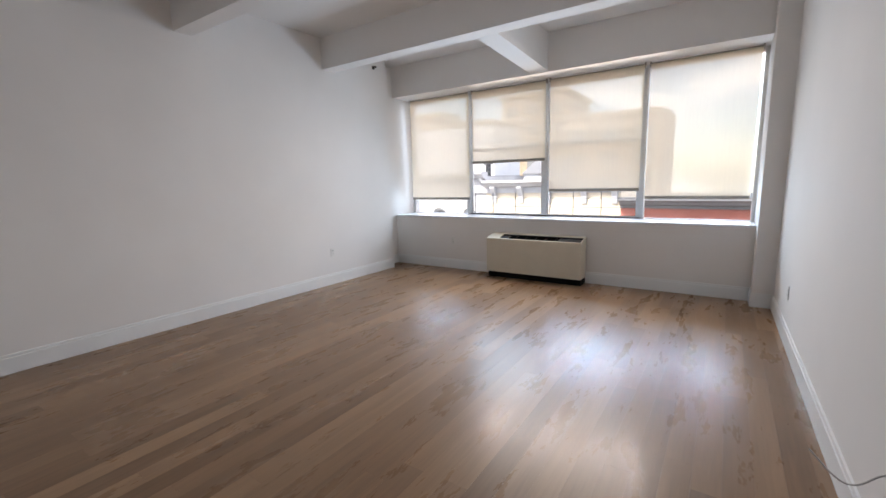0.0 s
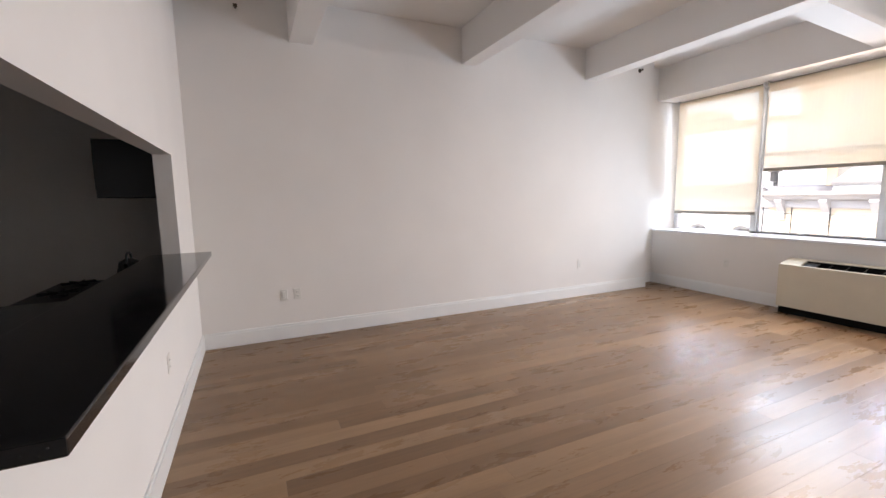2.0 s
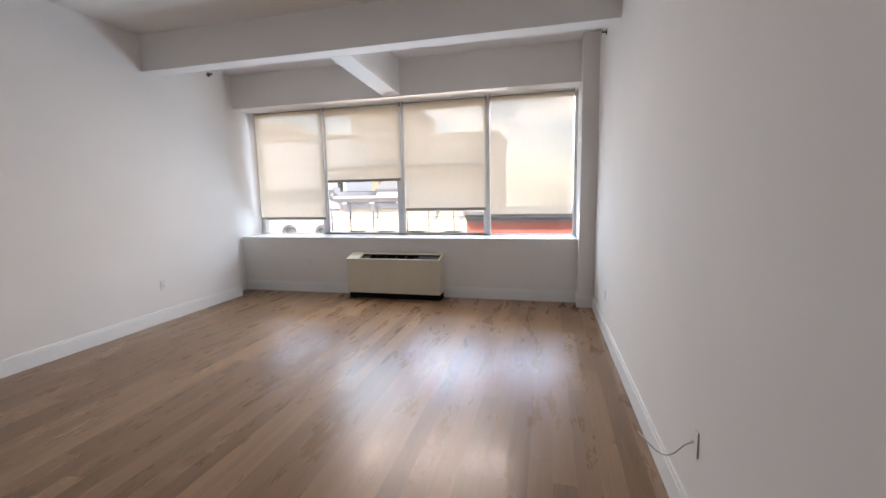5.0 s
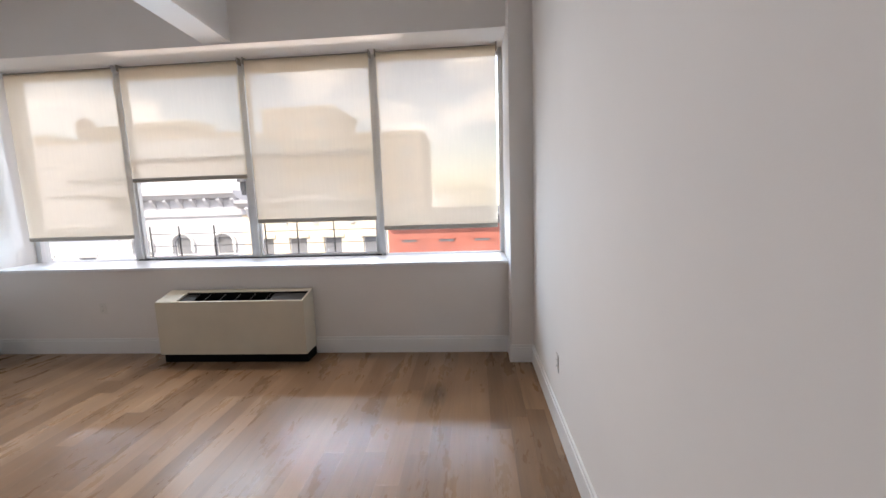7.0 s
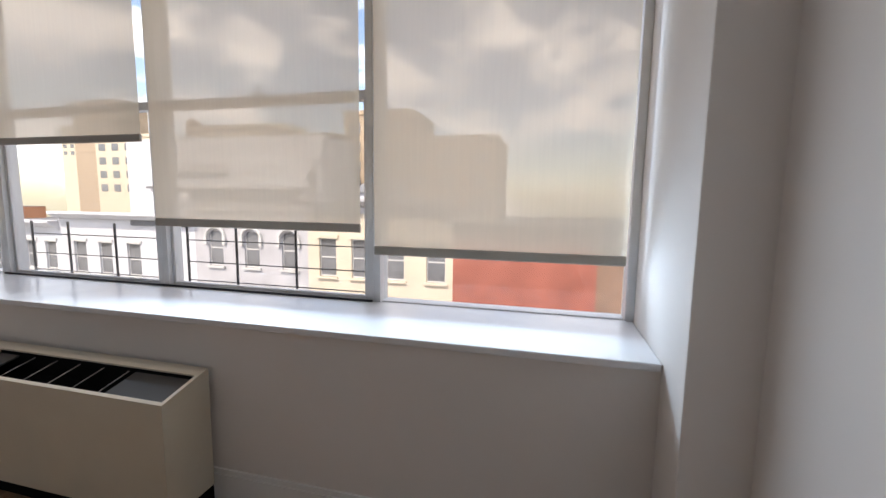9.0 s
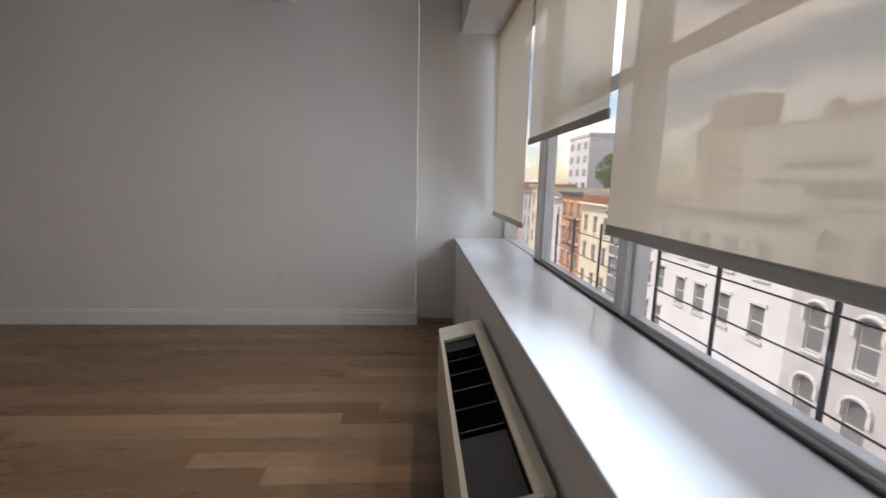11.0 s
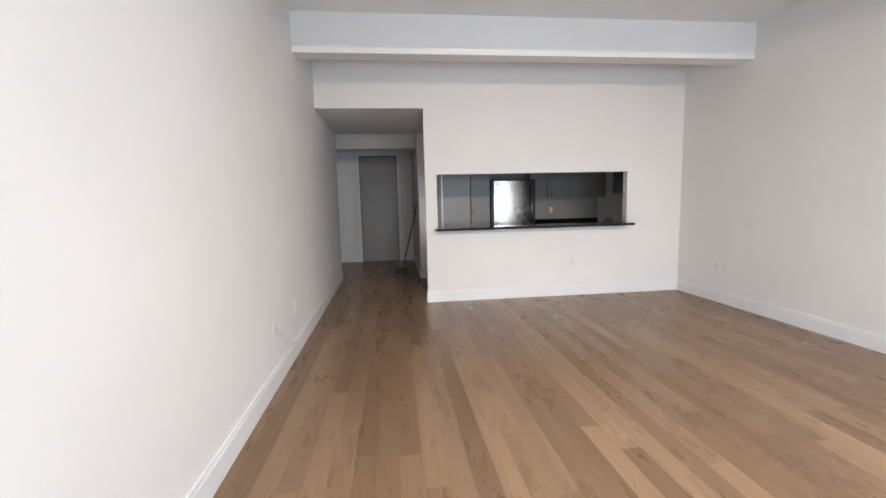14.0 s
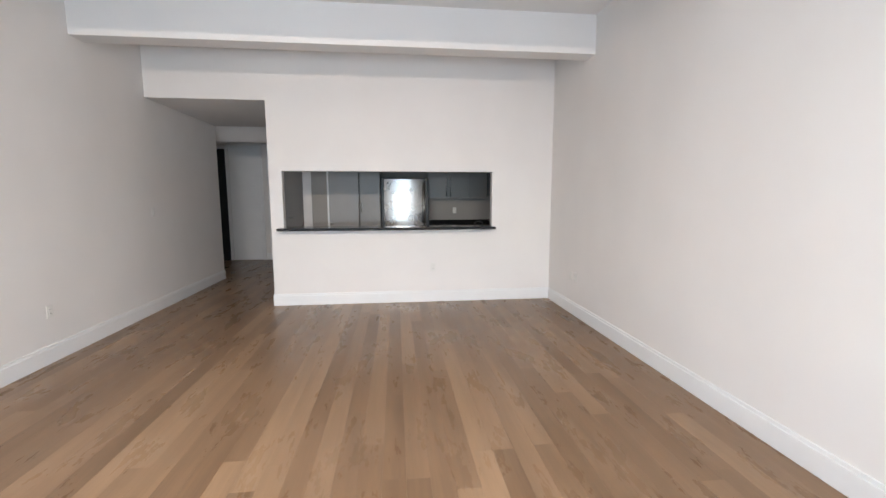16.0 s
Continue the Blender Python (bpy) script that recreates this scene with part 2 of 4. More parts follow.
CREAM = material("cream_steel", (0.66, 0.61, 0.50), 0.42, vary=0.05, scale=4.0, bump=0.03, bump_scale=300)
BLACK = material("black_plastic", (0.012, 0.012, 0.013), 0.45, vary=0.2, bump=0.03)
VANE = material("grille_metal", (0.04, 0.04, 0.042), 0.5, metal=0.2, bump=0.02)
GRILLE = material("grille_bar", (0.16, 0.16, 0.16), 0.4, metal=0.6, bump=0)
PLINTH = material("matt_black", (0.008, 0.008, 0.008), 0.9, vary=0.2, bump=0, gloss=0.1)
GRANITE = material("black_granite", (0.012, 0.012, 0.014), 0.12, vary=0.5, scale=160.0, bump=0.0)
PLATE = material("outlet_plastic", (0.74, 0.72, 0.68), 0.35, vary=0.02, bump=0)
SLOT = material("outlet_slot", (0.08, 0.075, 0.07), 0.6, bump=0)
STEEL = material("brushed_steel", (0.40, 0.39, 0.375), 0.27, metal=1.0, vary=0.10, scale=3.0, bump=0.02, bump_scale=400)
# kitchen walls and cabinets: base colours darkened to hold the kitchen's shade
KITCHEN_DIM = material("kitchen_wall_dimmed", (0.34, 0.315, 0.285), 0.7, vary=0.04, scale=2.0, bump=0.05)
CABINET_DIM = material("cabinet_dimmed", (0.27, 0.25, 0.225), 0.4, vary=0.04, bump=0.02)
# pale doors, darkened in colour for the shade of hall and kitchen
DOOR_DIM = material("door_dimmed", (0.31, 0.29, 0.27), 0.4, vary=0.03, bump=0.02)
CHROME = material("chrome", (0.80, 0.80, 0.80), 0.12, metal=1.0, vary=0.03, bump=0)
WOODPOLE = material("broom_handle", (0.11, 0.045, 0.035), 0.5, vary=0.2, bump=0.05)
BRISTLE = material("broom_bristle", (0.05, 0.045, 0.04), 0.9, vary=0.4, scale=60, bump=0.4)
CABLE = material("coax_cable", (0.45, 0.44, 0.42), 0.45, bump=0)
IRON = material("painted_iron", (0.06, 0.06, 0.065), 0.5, vary=0.2, bump=0.05)
BRASS = material("dark_brass", (0.10, 0.08, 0.06), 0.4, metal=0.8, bump=0)
SIDING = material("rear_wall", (0.34, 0.31, 0.29), 0.85, vary=0.2)


# ---- building blocks ----
def shell(bm, name, mat, parent=None, label="", smooth=False):
    me = bpy.data.meshes.new(name)
    bmesh.ops.recalc_face_normals(bm, faces=bm.faces)
    bm.to_mesh(me)
    bm.free()
    me.materials.append(mat)
    if smooth:
        me.polygons.foreach_set("use_smooth", [True] * len(me.polygons))
    ob = new(name, me)
    if parent:
        ob.parent = parent
    if label:
        ob["label"] = label
    return ob


def part(name, bm, mat, parent, label="", smooth=False):
    return shell(bm, name, mat, parent, label, smooth)


def add_box(bm, x0, x1, y0, y1, z0, z1, bevel=0.0):
    made = bmesh.ops.create_cube(bm, size=1.0)["verts"]
    for v in made:
        v.co = Vector(((x0 + x1) / 2 + v.co.x * (x1 - x0), (y0 + y1) / 2 + v.co.y * (y1 - y0), (z0 + z1) / 2 + v.co.z * (z1 - z0)))
    if bevel:
        edges = {ed for v in made for ed in v.link_edges}
        bmesh.ops.bevel(bm, geom=list(edges), offset=bevel, segments=2, profile=0.6, affect="EDGES")


def box(x0, x1, y0, y1, z0, z1, bevel=0.0):
    bm = bmesh.new()
    add_box(bm, x0, x1, y0, y1, z0, z1, bevel)
    return bm


def add_rod(bm, p, q, r, sides=12, r2=None):
    p, q = Vector(p), Vector(q)
    d = q - p
    m = Matrix.Translation((p + q) / 2) @ d.to_track_quat("Z", "Y").to_matrix().to_4x4()
    bmesh.ops.create_cone(bm, cap_ends=True, segments=sides, radius1=r, radius2=r if r2 is None else r2, depth=d.length, matrix=m)


def rod(p, q, r, sides=12, r2=None):
    bm = bmesh.new()
    add_rod(bm, p, q, r, sides, r2)
    return bm


def prism(profile, x0, x1):
    """A solid with the outline profile of (y, z), drawn out along x."""
    bm = bmesh.new()
    lo = [bm.verts.new((x0, y, z)) for y, z in profile]
    hi = [bm.verts.new((x1, y, z)) for y, z in profile]
    n = len(profile)
    bm.faces.new(lo)
    bm.faces.new(hi[::-1])
    for i in range(n):
        bm.faces.new((lo[i], lo[(i + 1) % n], hi[(i + 1) % n], hi[i]))
    return bm


def thing(name, label, category, at=(0, 0, 0), group=""):
    ob = new(name)
    ob.location = at
    ob.empty_display_size = 0.1
    return tagged(ob, label, category, group)


def structure(name, bm, mat, label, category):
    return tagged(shell(bm, name, mat), label, category, kind="structure")


# ---- plan ----
W, KY, TOP = 5.32, 0.0, 3.44          # room width, kitchen wall, ceiling
BEAM_Z = 3.03
WIN_Y, SILL_Z, HEAD_Z, GLASS_Y = 6.56, 0.885, 2.93, 7.12
REC_X, REC_Y = -0.24, 6.14            # recess beside the window
COL_X, COL_Y = 5.072, 6.313           # column beside the window
BACK_Y, HALL_Y, HALL_X = -2.62, -4.50, 3.87
SIDE_END = -2.14                      # where the right wall ends in the hall



def east(y):
    """Inner face of the long wall, which is not quite square to the room."""
    return 5.325 - 0.0095 * y


def footing(outline, z0, z1):
    """A solid with the plan outline of (x, y), from z0 up to z1."""
    bm = bmesh.new()
    lo, hi = [bm.verts.new((u, v, z0)) for u, v in outline], [bm.verts.new((u, v, z1)) for u, v in outline]
    bm.faces.new(lo)
    bm.faces.new(hi[::-1])
    for k in range(len(outline)):
        j = (k + 1) % len(outline)
        bm.faces.new((lo[k], lo[j], hi[j], hi[k]))
    return bm


# ---- walls ----
structure("wall_west", box(-0.39, 0, -2.75, REC_Y, 0, TOP), WALL, "long white painted wall", "wall")
structure("wall_recess", box(-0.54, REC_X, REC_Y + 0.002, 7.2, 0, TOP), WALL, "white painted recess beside the window", "wall")
structure("wall_east", footing([(east(SIDE_END), SIDE_END), (east(7.2), 7.2), (W + 0.15, 7.2), (W + 0.15, SIDE_END)], 0, TOP), WALL, "long white painted wall", "wall")
structure("column", box(COL_X, W + 0.05, COL_Y, 7.195, 0, TOP - 0.001, 0.004), WALL, "square white painted column in the corner", "column")
structure("wall_north", box(REC_X, COL_X, WIN_Y, 7.2, 0, SILL_Z - 0.03), WALL, "low white wall under the window", "wall")
structure("window_header", box(REC_X, COL_X, WIN_Y, 7.2, HEAD_Z, TOP), WALL, "white painted beam above the window", "wall")
pass_wall = bmesh.new()
PX0, PX1, PZ0, PZ1 = 0.862, 3.705, 1.035, 1.82
add_box(pass_wall, 0.001, HALL_X, -0.12, 0, 0, PZ0)
add_box(pass_wall, 0.001, HALL_X, -0.12, 0, PZ1, TOP)
add_box(pass_wall, 0.001, PX0, -0.12, 0, PZ0, PZ1)
add_box(pass_wall, PX1, HALL_X, -0.12, 0, PZ0, PZ1)
structure("wall_south", pass_wall, WALL, "white wall with a wide kitchen pass-through opening", "wall")
structure("wall_above_hall", box(HALL_X, W, -0.12, 0, 2.72, TOP), WALL, "white wall above the hallway opening", "wall")
structure("hall_soffit", prism([(SIDE_END - 0.004, 2.73), (-2.55, 2.50), (-2.75, 2.50), (-2.75, 2.73)], HALL_X - 0.01, 6.59), CEIL, "white dropped soffit across the hallway", "beam")
structure("wall_hall_end", box(HALL_X - 0.02, 6.75, HALL_Y - 0.15, HALL_Y, 0, 2.8), WALL, "white wall at the end of the hallway", "wall")
structure("wall_hall_east", box(6.6, 6.75, HALL_Y, SIDE_END, 0, 2.8), WALL, "white wall of the side passage", "wall")
structure("wall_hall_return", box(W + 0.15, 6.6, SIDE_END, SIDE_END + 0.15, 0, 2.8), WALL, "white wall closing the side passage", "wall")
structure("wall_closet_block", box(3.70, 3.85, HALL_Y, -1.93, 0, 2.7), WALL, "white wall between hallway and closet", "wall")
# these kitchen walls carry the room's dimness in their grey colour
structure("wall_closet_front", box(3.43, 3.70, -2.05, -1.93, 0, 2.7), KITCHEN_DIM, "wall beside the closet door, coloured grey for shade", "wall")
structure("wall_kitchen_back", box(0, 3.70, BACK_Y - 0.12, BACK_Y, 0, 2.7), KITCHEN_DIM, "kitchen back wall, coloured grey for shade", "wall")

# ---- ceilings ----
structure("ceiling_room", box(-0.54, W + 0.15, -0.12, 7.2, TOP, TOP + 0.12), CEIL, "white painted concrete ceiling", "ceiling")
structure("ceiling_hall", box(HALL_X, 6.75, HALL_Y - 0.15, -0.12, 2.72, 2.84), CEIL, "white hallway ceiling", "ceiling")
structure("ceiling_kitchen", box(-0.39, HALL_X, -4.65, -0.12, 2.70, 2.82), CEIL, "white kitchen ceiling", "ceiling")
for y0, y1 in ((0.973, 1.20), (2.912, 3.10), (4.815, 5.02)):
    structure("ceiling_beam", box(-0.02, W + 0.03, y0, y1, BEAM_Z, TOP + 0.01, 0.003), CEIL, "white painted concrete ceiling beam", "beam")
haunch = prism([(5.02, BEAM_Z), (WIN_Y, 2.945), (WIN_Y, TOP), (5.02, TOP)], 2.33, 2.59)
structure("ceiling_rib", haunch, CEIL, "short white beam with a sloping underside", "beam")

# ---- floor ----
structure("subfloor", box(-0.39, 6.75, -4.65, 7.2, -0.20, -0.014), GAP, "dark gap between floor boards", "floor")


def skirting(x0, x1, y0, y1, along):
    """A white skirting board with a stepped top edge."""
    bm = bmesh.new()
    add_box(bm, x0, x1, y0, y1, 0, 0.135, 0.002)
    if along == "x0":
        add_box(bm, x0, x1 - 0.006, y0, y1, 0.135, 0.16, 0.003)
    elif along == "x1":
        add_box(bm, x0 + 0.006, x1, y0, y1, 0.135, 0.16, 0.003)
    elif along == "y0":
        add_box(bm, x0, x1, y0, y1 - 0.006, 0.135, 0.16, 0.003)
    else:
        add_box(bm, x0, x1, y0 + 0.006, y1, 0.135, 0.16, 0.003)
    structure("baseboard", bm, TRIM, "white painted baseboard along the wall", "baseboard")


skirting(0.0, 0.017, 0.017, REC_Y, "x0")
skirting(REC_X, 0.0, REC_Y + 0.003, REC_Y + 0.018, "y0")
skirting(REC_X, REC_X + 0.017, REC_Y + 0.02, WIN_Y - 0.018, "x0")
skirting(REC_X, COL_X - 0.018, WIN_Y - 0.017, WIN_Y, "y1")
skirting(COL_X - 0.017, COL_X, COL_Y - 0.017, WIN_Y, "x1")
skirting(COL_X, east(COL_Y) - 0.018, COL_Y - 0.017, COL_Y, "y1")
for drop, z0, z1 in ((0.017, 0.0, 0.135), (0.011, 0.135, 0.16)):
    structure("baseboard", footing([(east(SIDE_END) - drop, SIDE_END), (east(COL_Y) - drop, COL_Y), (east(COL_Y), COL_Y), (east(SIDE_END), SIDE_END)], z0, z1), TRIM, "white painted baseboard along the wall", "baseboard")
skirting(0.0, HALL_X, 0.0, 0.017, "y0")
skirting(HALL_X, HALL_X + 0.015, -0.12, 0.015, "x0")
skirting(3.85, 3.867, HALL_Y + 0.02, -1.93, "x0")
skirting(5.18, 5.285, HALL_Y, HALL_Y + 0.015, "y0")


# ---- window ----
def frame_member(name, x0, x1, y0, y1, z0, z1, parent, mat=None, label=""):
    return part(name, box(x0, x1, y0, y1, z0, z1, 0.004), mat or ALU, parent, label)


structure("window_sill", box(REC_X + 0.002, COL_X - 0.002, WIN_Y - 0.018, GLASS_Y - 0.03, SILL_Z - 0.03, SILL_Z, 0.006), SILL, "deep glossy white window sill", "sill")
EDGES = (REC_X, 1.00, 2.37, 3.77, COL_X)
for i in range(4):
    x0, x1 = EDGES[i], EDGES[i + 1]
    win = tagged(new(f"window_{i + 1}"), "tall white aluminium window looking onto the street", "window", "street windows", "structure")
    a0, a1 = x0 + (0.04 if i else 0.06), x1 - 0.04
    frame_member("jamb", x0, a0, GLASS_Y - 0.05, GLASS_Y + 0.06, SILL_Z, HEAD_Z, win)
    frame_member("jamb", a1, x1, GLASS_Y - 0.05, GLASS_Y + 0.06, SILL_Z, HEAD_Z, win)
    frame_member("bottom_rail", a0, a1, GLASS_Y - 0.03, GLASS_Y + 0.06, SILL_Z - 0.02, SILL_Z + 0.006, win)
    frame_member("top_rail", a0, a1, GLASS_Y - 0.03, GLASS_Y + 0.06, HEAD_Z - 0.05, HEAD_Z, win)
    if i in (1, 2):
        frame_member("seal", x0, x1, GLASS_Y - 0.064, GLASS_Y - 0.051, SILL_Z, SILL_Z + 0.012, win, GASKET, "black rubber seal")
        for name, z0, z1, dy in (("lower_sash", SILL_Z + 0.006, 2.00, 0.0), ("upper_sash", 1.95, HEAD_Z - 0.05, 0.03)):
            bm = bmesh.new()
            y = GLASS_Y - 0.02 + dy
            for u0, u1, v0, v1 in ((a0, a0 + 0.022, z0, z1), (a1 - 0.022, a1, z0, z1), (a0 + 0.022, a1 - 0.022, z0, z0 + 0.018), (a0 + 0.022, a1 - 0.022, z1 - 0.05, z1)):
                add_box(bm, u0, u1, y, y + 0.028, v0, v1, 0.003)
            sash = part(name, bm, ALU, win)
            pane = part("pane", box(a0 + 0.018, a1 - 0.018, y + 0.010, y + 0.016, z0 + 0.012, z1 - 0.04), GLASS, sash)
            pane.visible_shadow = False
        bm = box((a0 + a1) / 2 - 0.03, (a0 + a1) / 2 + 0.03, GLASS_Y - 0.035, GLASS_Y + 0.005, 2.0, 2.018, 0.004)
        add_rod(bm, ((a0 + a1) / 2, GLASS_Y - 0.02, 2.01), ((a0 + a1) / 2 + 0.03, GLASS_Y - 0.045, 2.045), 0.008)
        part("sash_lock", bm, ALU, win)
    else:
        pane = part("pane", box(a0 - 0.005, a1 + 0.005, GLASS_Y, GLASS_Y + 0.006, SILL_Z + 0.002, HEAD_Z - 0.045), GLASS, win)
        pane.visible_shadow = False

# ---- roller blinds ----
BLINDS = ((-0.13, 1.095, 1.155), (1.165, 2.43, 1.755), (2.50, 3.765, 1.285), (3.84, 5.00, 1.178))
for i, (x0, x1, z) in enumerate(BLINDS):
    y = 6.93
    blind = thing("roller_blind", ("sheer beige roller blind drawn most of the way down", "sheer beige roller blind pulled halfway up the window",
                  "sheer beige roller blind drawn three quarters down", "sheer beige roller blind drawn nearly to the sill")[i], "blind", (0, 0, 0), "window blinds")
    part("tube", rod((x0, y + 0.022, 2.895), (x1, y + 0.022, 2.895), 0.022, 16), BAR, blind, smooth=True)
    bm = bmesh.new()
    cols, rws = 12, 24
    grid = []
    for r in range(rws + 1):
        v = r / rws
        grid.append([bm.verts.new((x0 + (x1 - x0) * c / cols, y + 0.0016 * math.sin(c * 1.7 + i * 2.0) * v, 2.90 + (z - 2.90) * v)) for c in range(cols + 1)])
    for r in range(rws):
        for c in range(cols):
            bm.faces.new((grid[r][c], grid[r][c + 1], grid[r + 1][c + 1], grid[r + 1][c]))
    part("cloth", bm, CLOTH, blind, smooth=True)
    part("bottom_bar", box(x0, x1, y - 0.009, y + 0.009, z - 0.016, z + 0.028, 0.007), BAR, blind, "grey-beige hem bar")
    for x in (x0 - 0.012, x1 + 0.002):
        part("bracket", box(x, x + 0.012, y - 0.02, y + 0.055, 2.865, HEAD_Z, 0.003), BAR if i else ALU, blind)
    if i in (1, 3):
        bm = bmesh.new()
        xc = x0 - 0.022
        for k in range(150 if i == 3 else 95):
            for dx in (-0.008, 0.008):
                bmesh.ops.create_icosphere(bm, subdivisions=1, radius=0.0022, matrix=Matrix.Translation((xc + dx, y - 0.012, 2.88 - k * 0.0115)))
        part("bead_chain", bm, ALU, blind, "white beaded pull chain")

# ---- window guards outside ----
for xs, x0, x1 in (((1.40, 1.82), 1.05, 2.32), ((2.79, 3.21), 2.42, 3.72)):
    guard = thing("window_guard", "thin black iron guard rail outside the window", "railing", (0, 0, 0), "window guards")
    for x in (x0, *xs, x1):
        part("post", box(x - 0.006, x + 0.006, 7.207, 7.219, 0.80, 1.25, 0.002), IRON, guard)
    for z in (1.16, 1.02, 0.90):
        part("bar", rod((x0, 7.213, z), (x1, 7.213, z), 0.0035, 8), IRON, guard)

# ---- convector ----
unit = thing("convector", "cream steel heating unit with black top grille and plinth", "heater", (1.76, 6.29, 0))
U0, U1, UF, UB, ZF, ZB = 0.0, 1.43, 0.0, 0.245, 0.597, 0.660


def top_z(y):
    return ZF + (ZB - ZF) * (y - UF) / (UB - UF)


T = 0.018
part("front_panel", prism([(UF, 0.088), (UF + T, 0.088), (UF + T, top_z(UF + T)), (UF, ZF)], U0, U1), CREAM, unit)
part("back_panel", prism([(UB - T, 0.088), (UB, 0.088), (UB, ZB), (UB - T, top_z(UB - T))], U0 + T, U1 - T), CREAM, unit)
for x in (U0, U1 - T):
    part("side_panel", prism([(UF + T, 0.088), (UB if x else UB, 0.088), (UB, ZB - 0.001), (UF + T, top_z(UF + T) - 0.001)], x, x + T), CREAM, unit)
part("top_panel", prism([(UF + T, top_z(UF + T) - T), (UB - T, top_z(UB - T) - T), (UB - T, top_z(UB - T)), (UF + T, top_z(UF + T))], U0 + T, U0 + 0.20), CREAM, unit)
part("top_rear_strip", prism([(UB - 0.055, top_z(UB - 0.055) - T), (UB - T, top_z(UB - T) - T), (UB - T, top_z(UB - T)), (UB - 0.055, top_z(UB - 0.055))], U0 + 0.20, U1 - T), CREAM, unit)
part("plinth", box(U0 + 0.012, U1 - 0.004, UF + 0.035, UB, 0, 0.088), PLINTH, unit, "black recessed plinth")
part("well", box(U0 + T, U1 - T, UF + T, UB - T, 0.40, 0.42), PLINTH, unit)
part("liner", prism([(UF + T + 0.001, 0.42), (UF + T + 0.003, 0.42), (UF + T + 0.003, top_z(UF + T) - 0.012), (UF + T + 0.001, top_z(UF + T) - 0.012)], U0 + T, U1 - T), PLINTH, unit, "black inner lining")
part("liner", prism([(UB - 0.060, 0.42), (UB - 0.057, 0.42), (UB - 0.057, top_z(UB - 0.057) - 0.006), (UB - 0.060, top_z(UB - 0.060) - 0.006)], U0 + T, U1 - T), PLINTH, unit, "black inner lining")
part("control_cover", prism([(UF + T, top_z(UF + T) - 0.03), (UB - 0.06, top_z(UB - 0.06) - 0.03), (UB - 0.06, top_z(UB - 0.06) - 0.02), (UF + T, top_z(UF + T) - 0.02)], 1.08, U1 - T), VANE, unit, "dark grey control cover")
part("end_cover", prism([(UF + T, top_z(UF + T) - 0.03), (UB - 0.06, top_z(UB - 0.06) - 0.03), (UB - 0.06, top_z(UB - 0.06) - 0.02), (UF + T, top_z(UF + T) - 0.02)], 0.20, 0.33), BLACK, unit)
for k in range(5):
    x = 0.44 + k * 0.15
    part("divider", rod((x, UF + T, top_z(UF + T) - 0.022), (x, UB - 0.055, top_z(UB - 0.055) - 0.022), 0.0026, 8), GRILLE, unit, "thin grey grille bar")
for k in range(12):
    y = UF + 0.03 + k * 0.0125
    part("vane", box(0.33, 1.08, y, y + 0.0015, 0.50, 0.545), PLINTH, unit)

# ---- outlets and switches ----
def wall_plate(name, label, at, turn, kind):
    ob = thing(name, label, "switch" if kind == "switch" else "outlet", at)
    ob.rotation_euler = (0, 0, radians(turn))
    part("plate", box(-0.036, 0.036, 0, 0.006, -0.058, 0.058, 0.003), PLATE, ob)
    if kind == "outlet":
        for z in (-0.021, 0.021):
            sock = part("socket", box(-0.017, 0.017, 0.006, 0.0085, z - 0.014, z + 0.014, 0.002), PLATE, ob)
            for x in (-0.007, 0.007):
                part("slot", box(x - 0.0012, x + 0.0012, 0.0085, 0.0093, z - 0.005, z + 0.005), SLOT, sock)
    elif kind == "switch":
        part("rocker", box(-0.016, 0.016, 0.006, 0.011, -0.033, 0.033, 0.003), PLATE, ob)
    else:
        part("jack", rod((0, 0.004, 0), (0, 0.018, 0), 0.006), CHROME, ob, "metal coax jack")
    return ob


wall_plate("wall_outlet", "white double power outlet above the baseboard", (0, 0.908, 0.475), -90, "outlet")
wall_plate("blank_plate", "plain white cable plate beside a power outlet", (0, 0.775, 0.475), -90, "switch")
wall_plate("wall_outlet", "white double power outlet above the baseboard", (0, 4.785, 0.476), -90, "outlet")
wall_plate("wall_outlet", "white double power outlet beside the convector", (0.98, WIN_Y, 0.475), 180, "outlet")
wall_plate("wall_outlet", "white double power outlet near the window", (east(5.28), 5.28, 0.43), 90, "outlet")
wall_plate("wall_outlet", "white double power outlet above the baseboard", (east(1.79), 1.79, 0.46), 90, "outlet")
wall_plate("cable_outlet", "white cable outlet with a loose grey cable", (east(2.53), 2.53, 0.46), 90, "jack")
wall_plate("wall_outlet", "white power outlet on the kitchen back wall", (1.03, BACK_Y, 1.21), 0, "outlet")
wall_plate("light_switch", "white rocker light switch by the hallway", (east(0.01), 0.01, 1.29), 90, "switch")
wall_plate("wall_outlet", "white power outlet under the pass-through counter", (1.70, 0, 0.49), 0, "outlet")


def tube(points, r, sides=8):
    """A round cable through the given places, smoothly bent."""
    cu = bpy.data.curves.new("cable", "CURVE")
    cu.dimensions = "3D"
    sp = cu.splines.new("NURBS")
    sp.points.add(len(points) - 1)
    for q, c in zip(sp.points, points):
        q.co = (*c, 1)
    sp.use_endpoint_u, sp.order_u = True, 4
    cu.bevel_depth, cu.bevel_resolution, cu.resolution_u = r, 2, 12
    ob = new("cable", cu)
    me = bpy.data.meshes.new_from_object(ob.evaluated_get(bpy.context.evaluated_depsgraph_get()))
    bpy.data.objects.remove(ob)
    bpy.data.curves.remove(cu)
    bm = bmesh.new()
    bm.from_mesh(me)
    bpy.data.meshes.remove(me)
    return bm


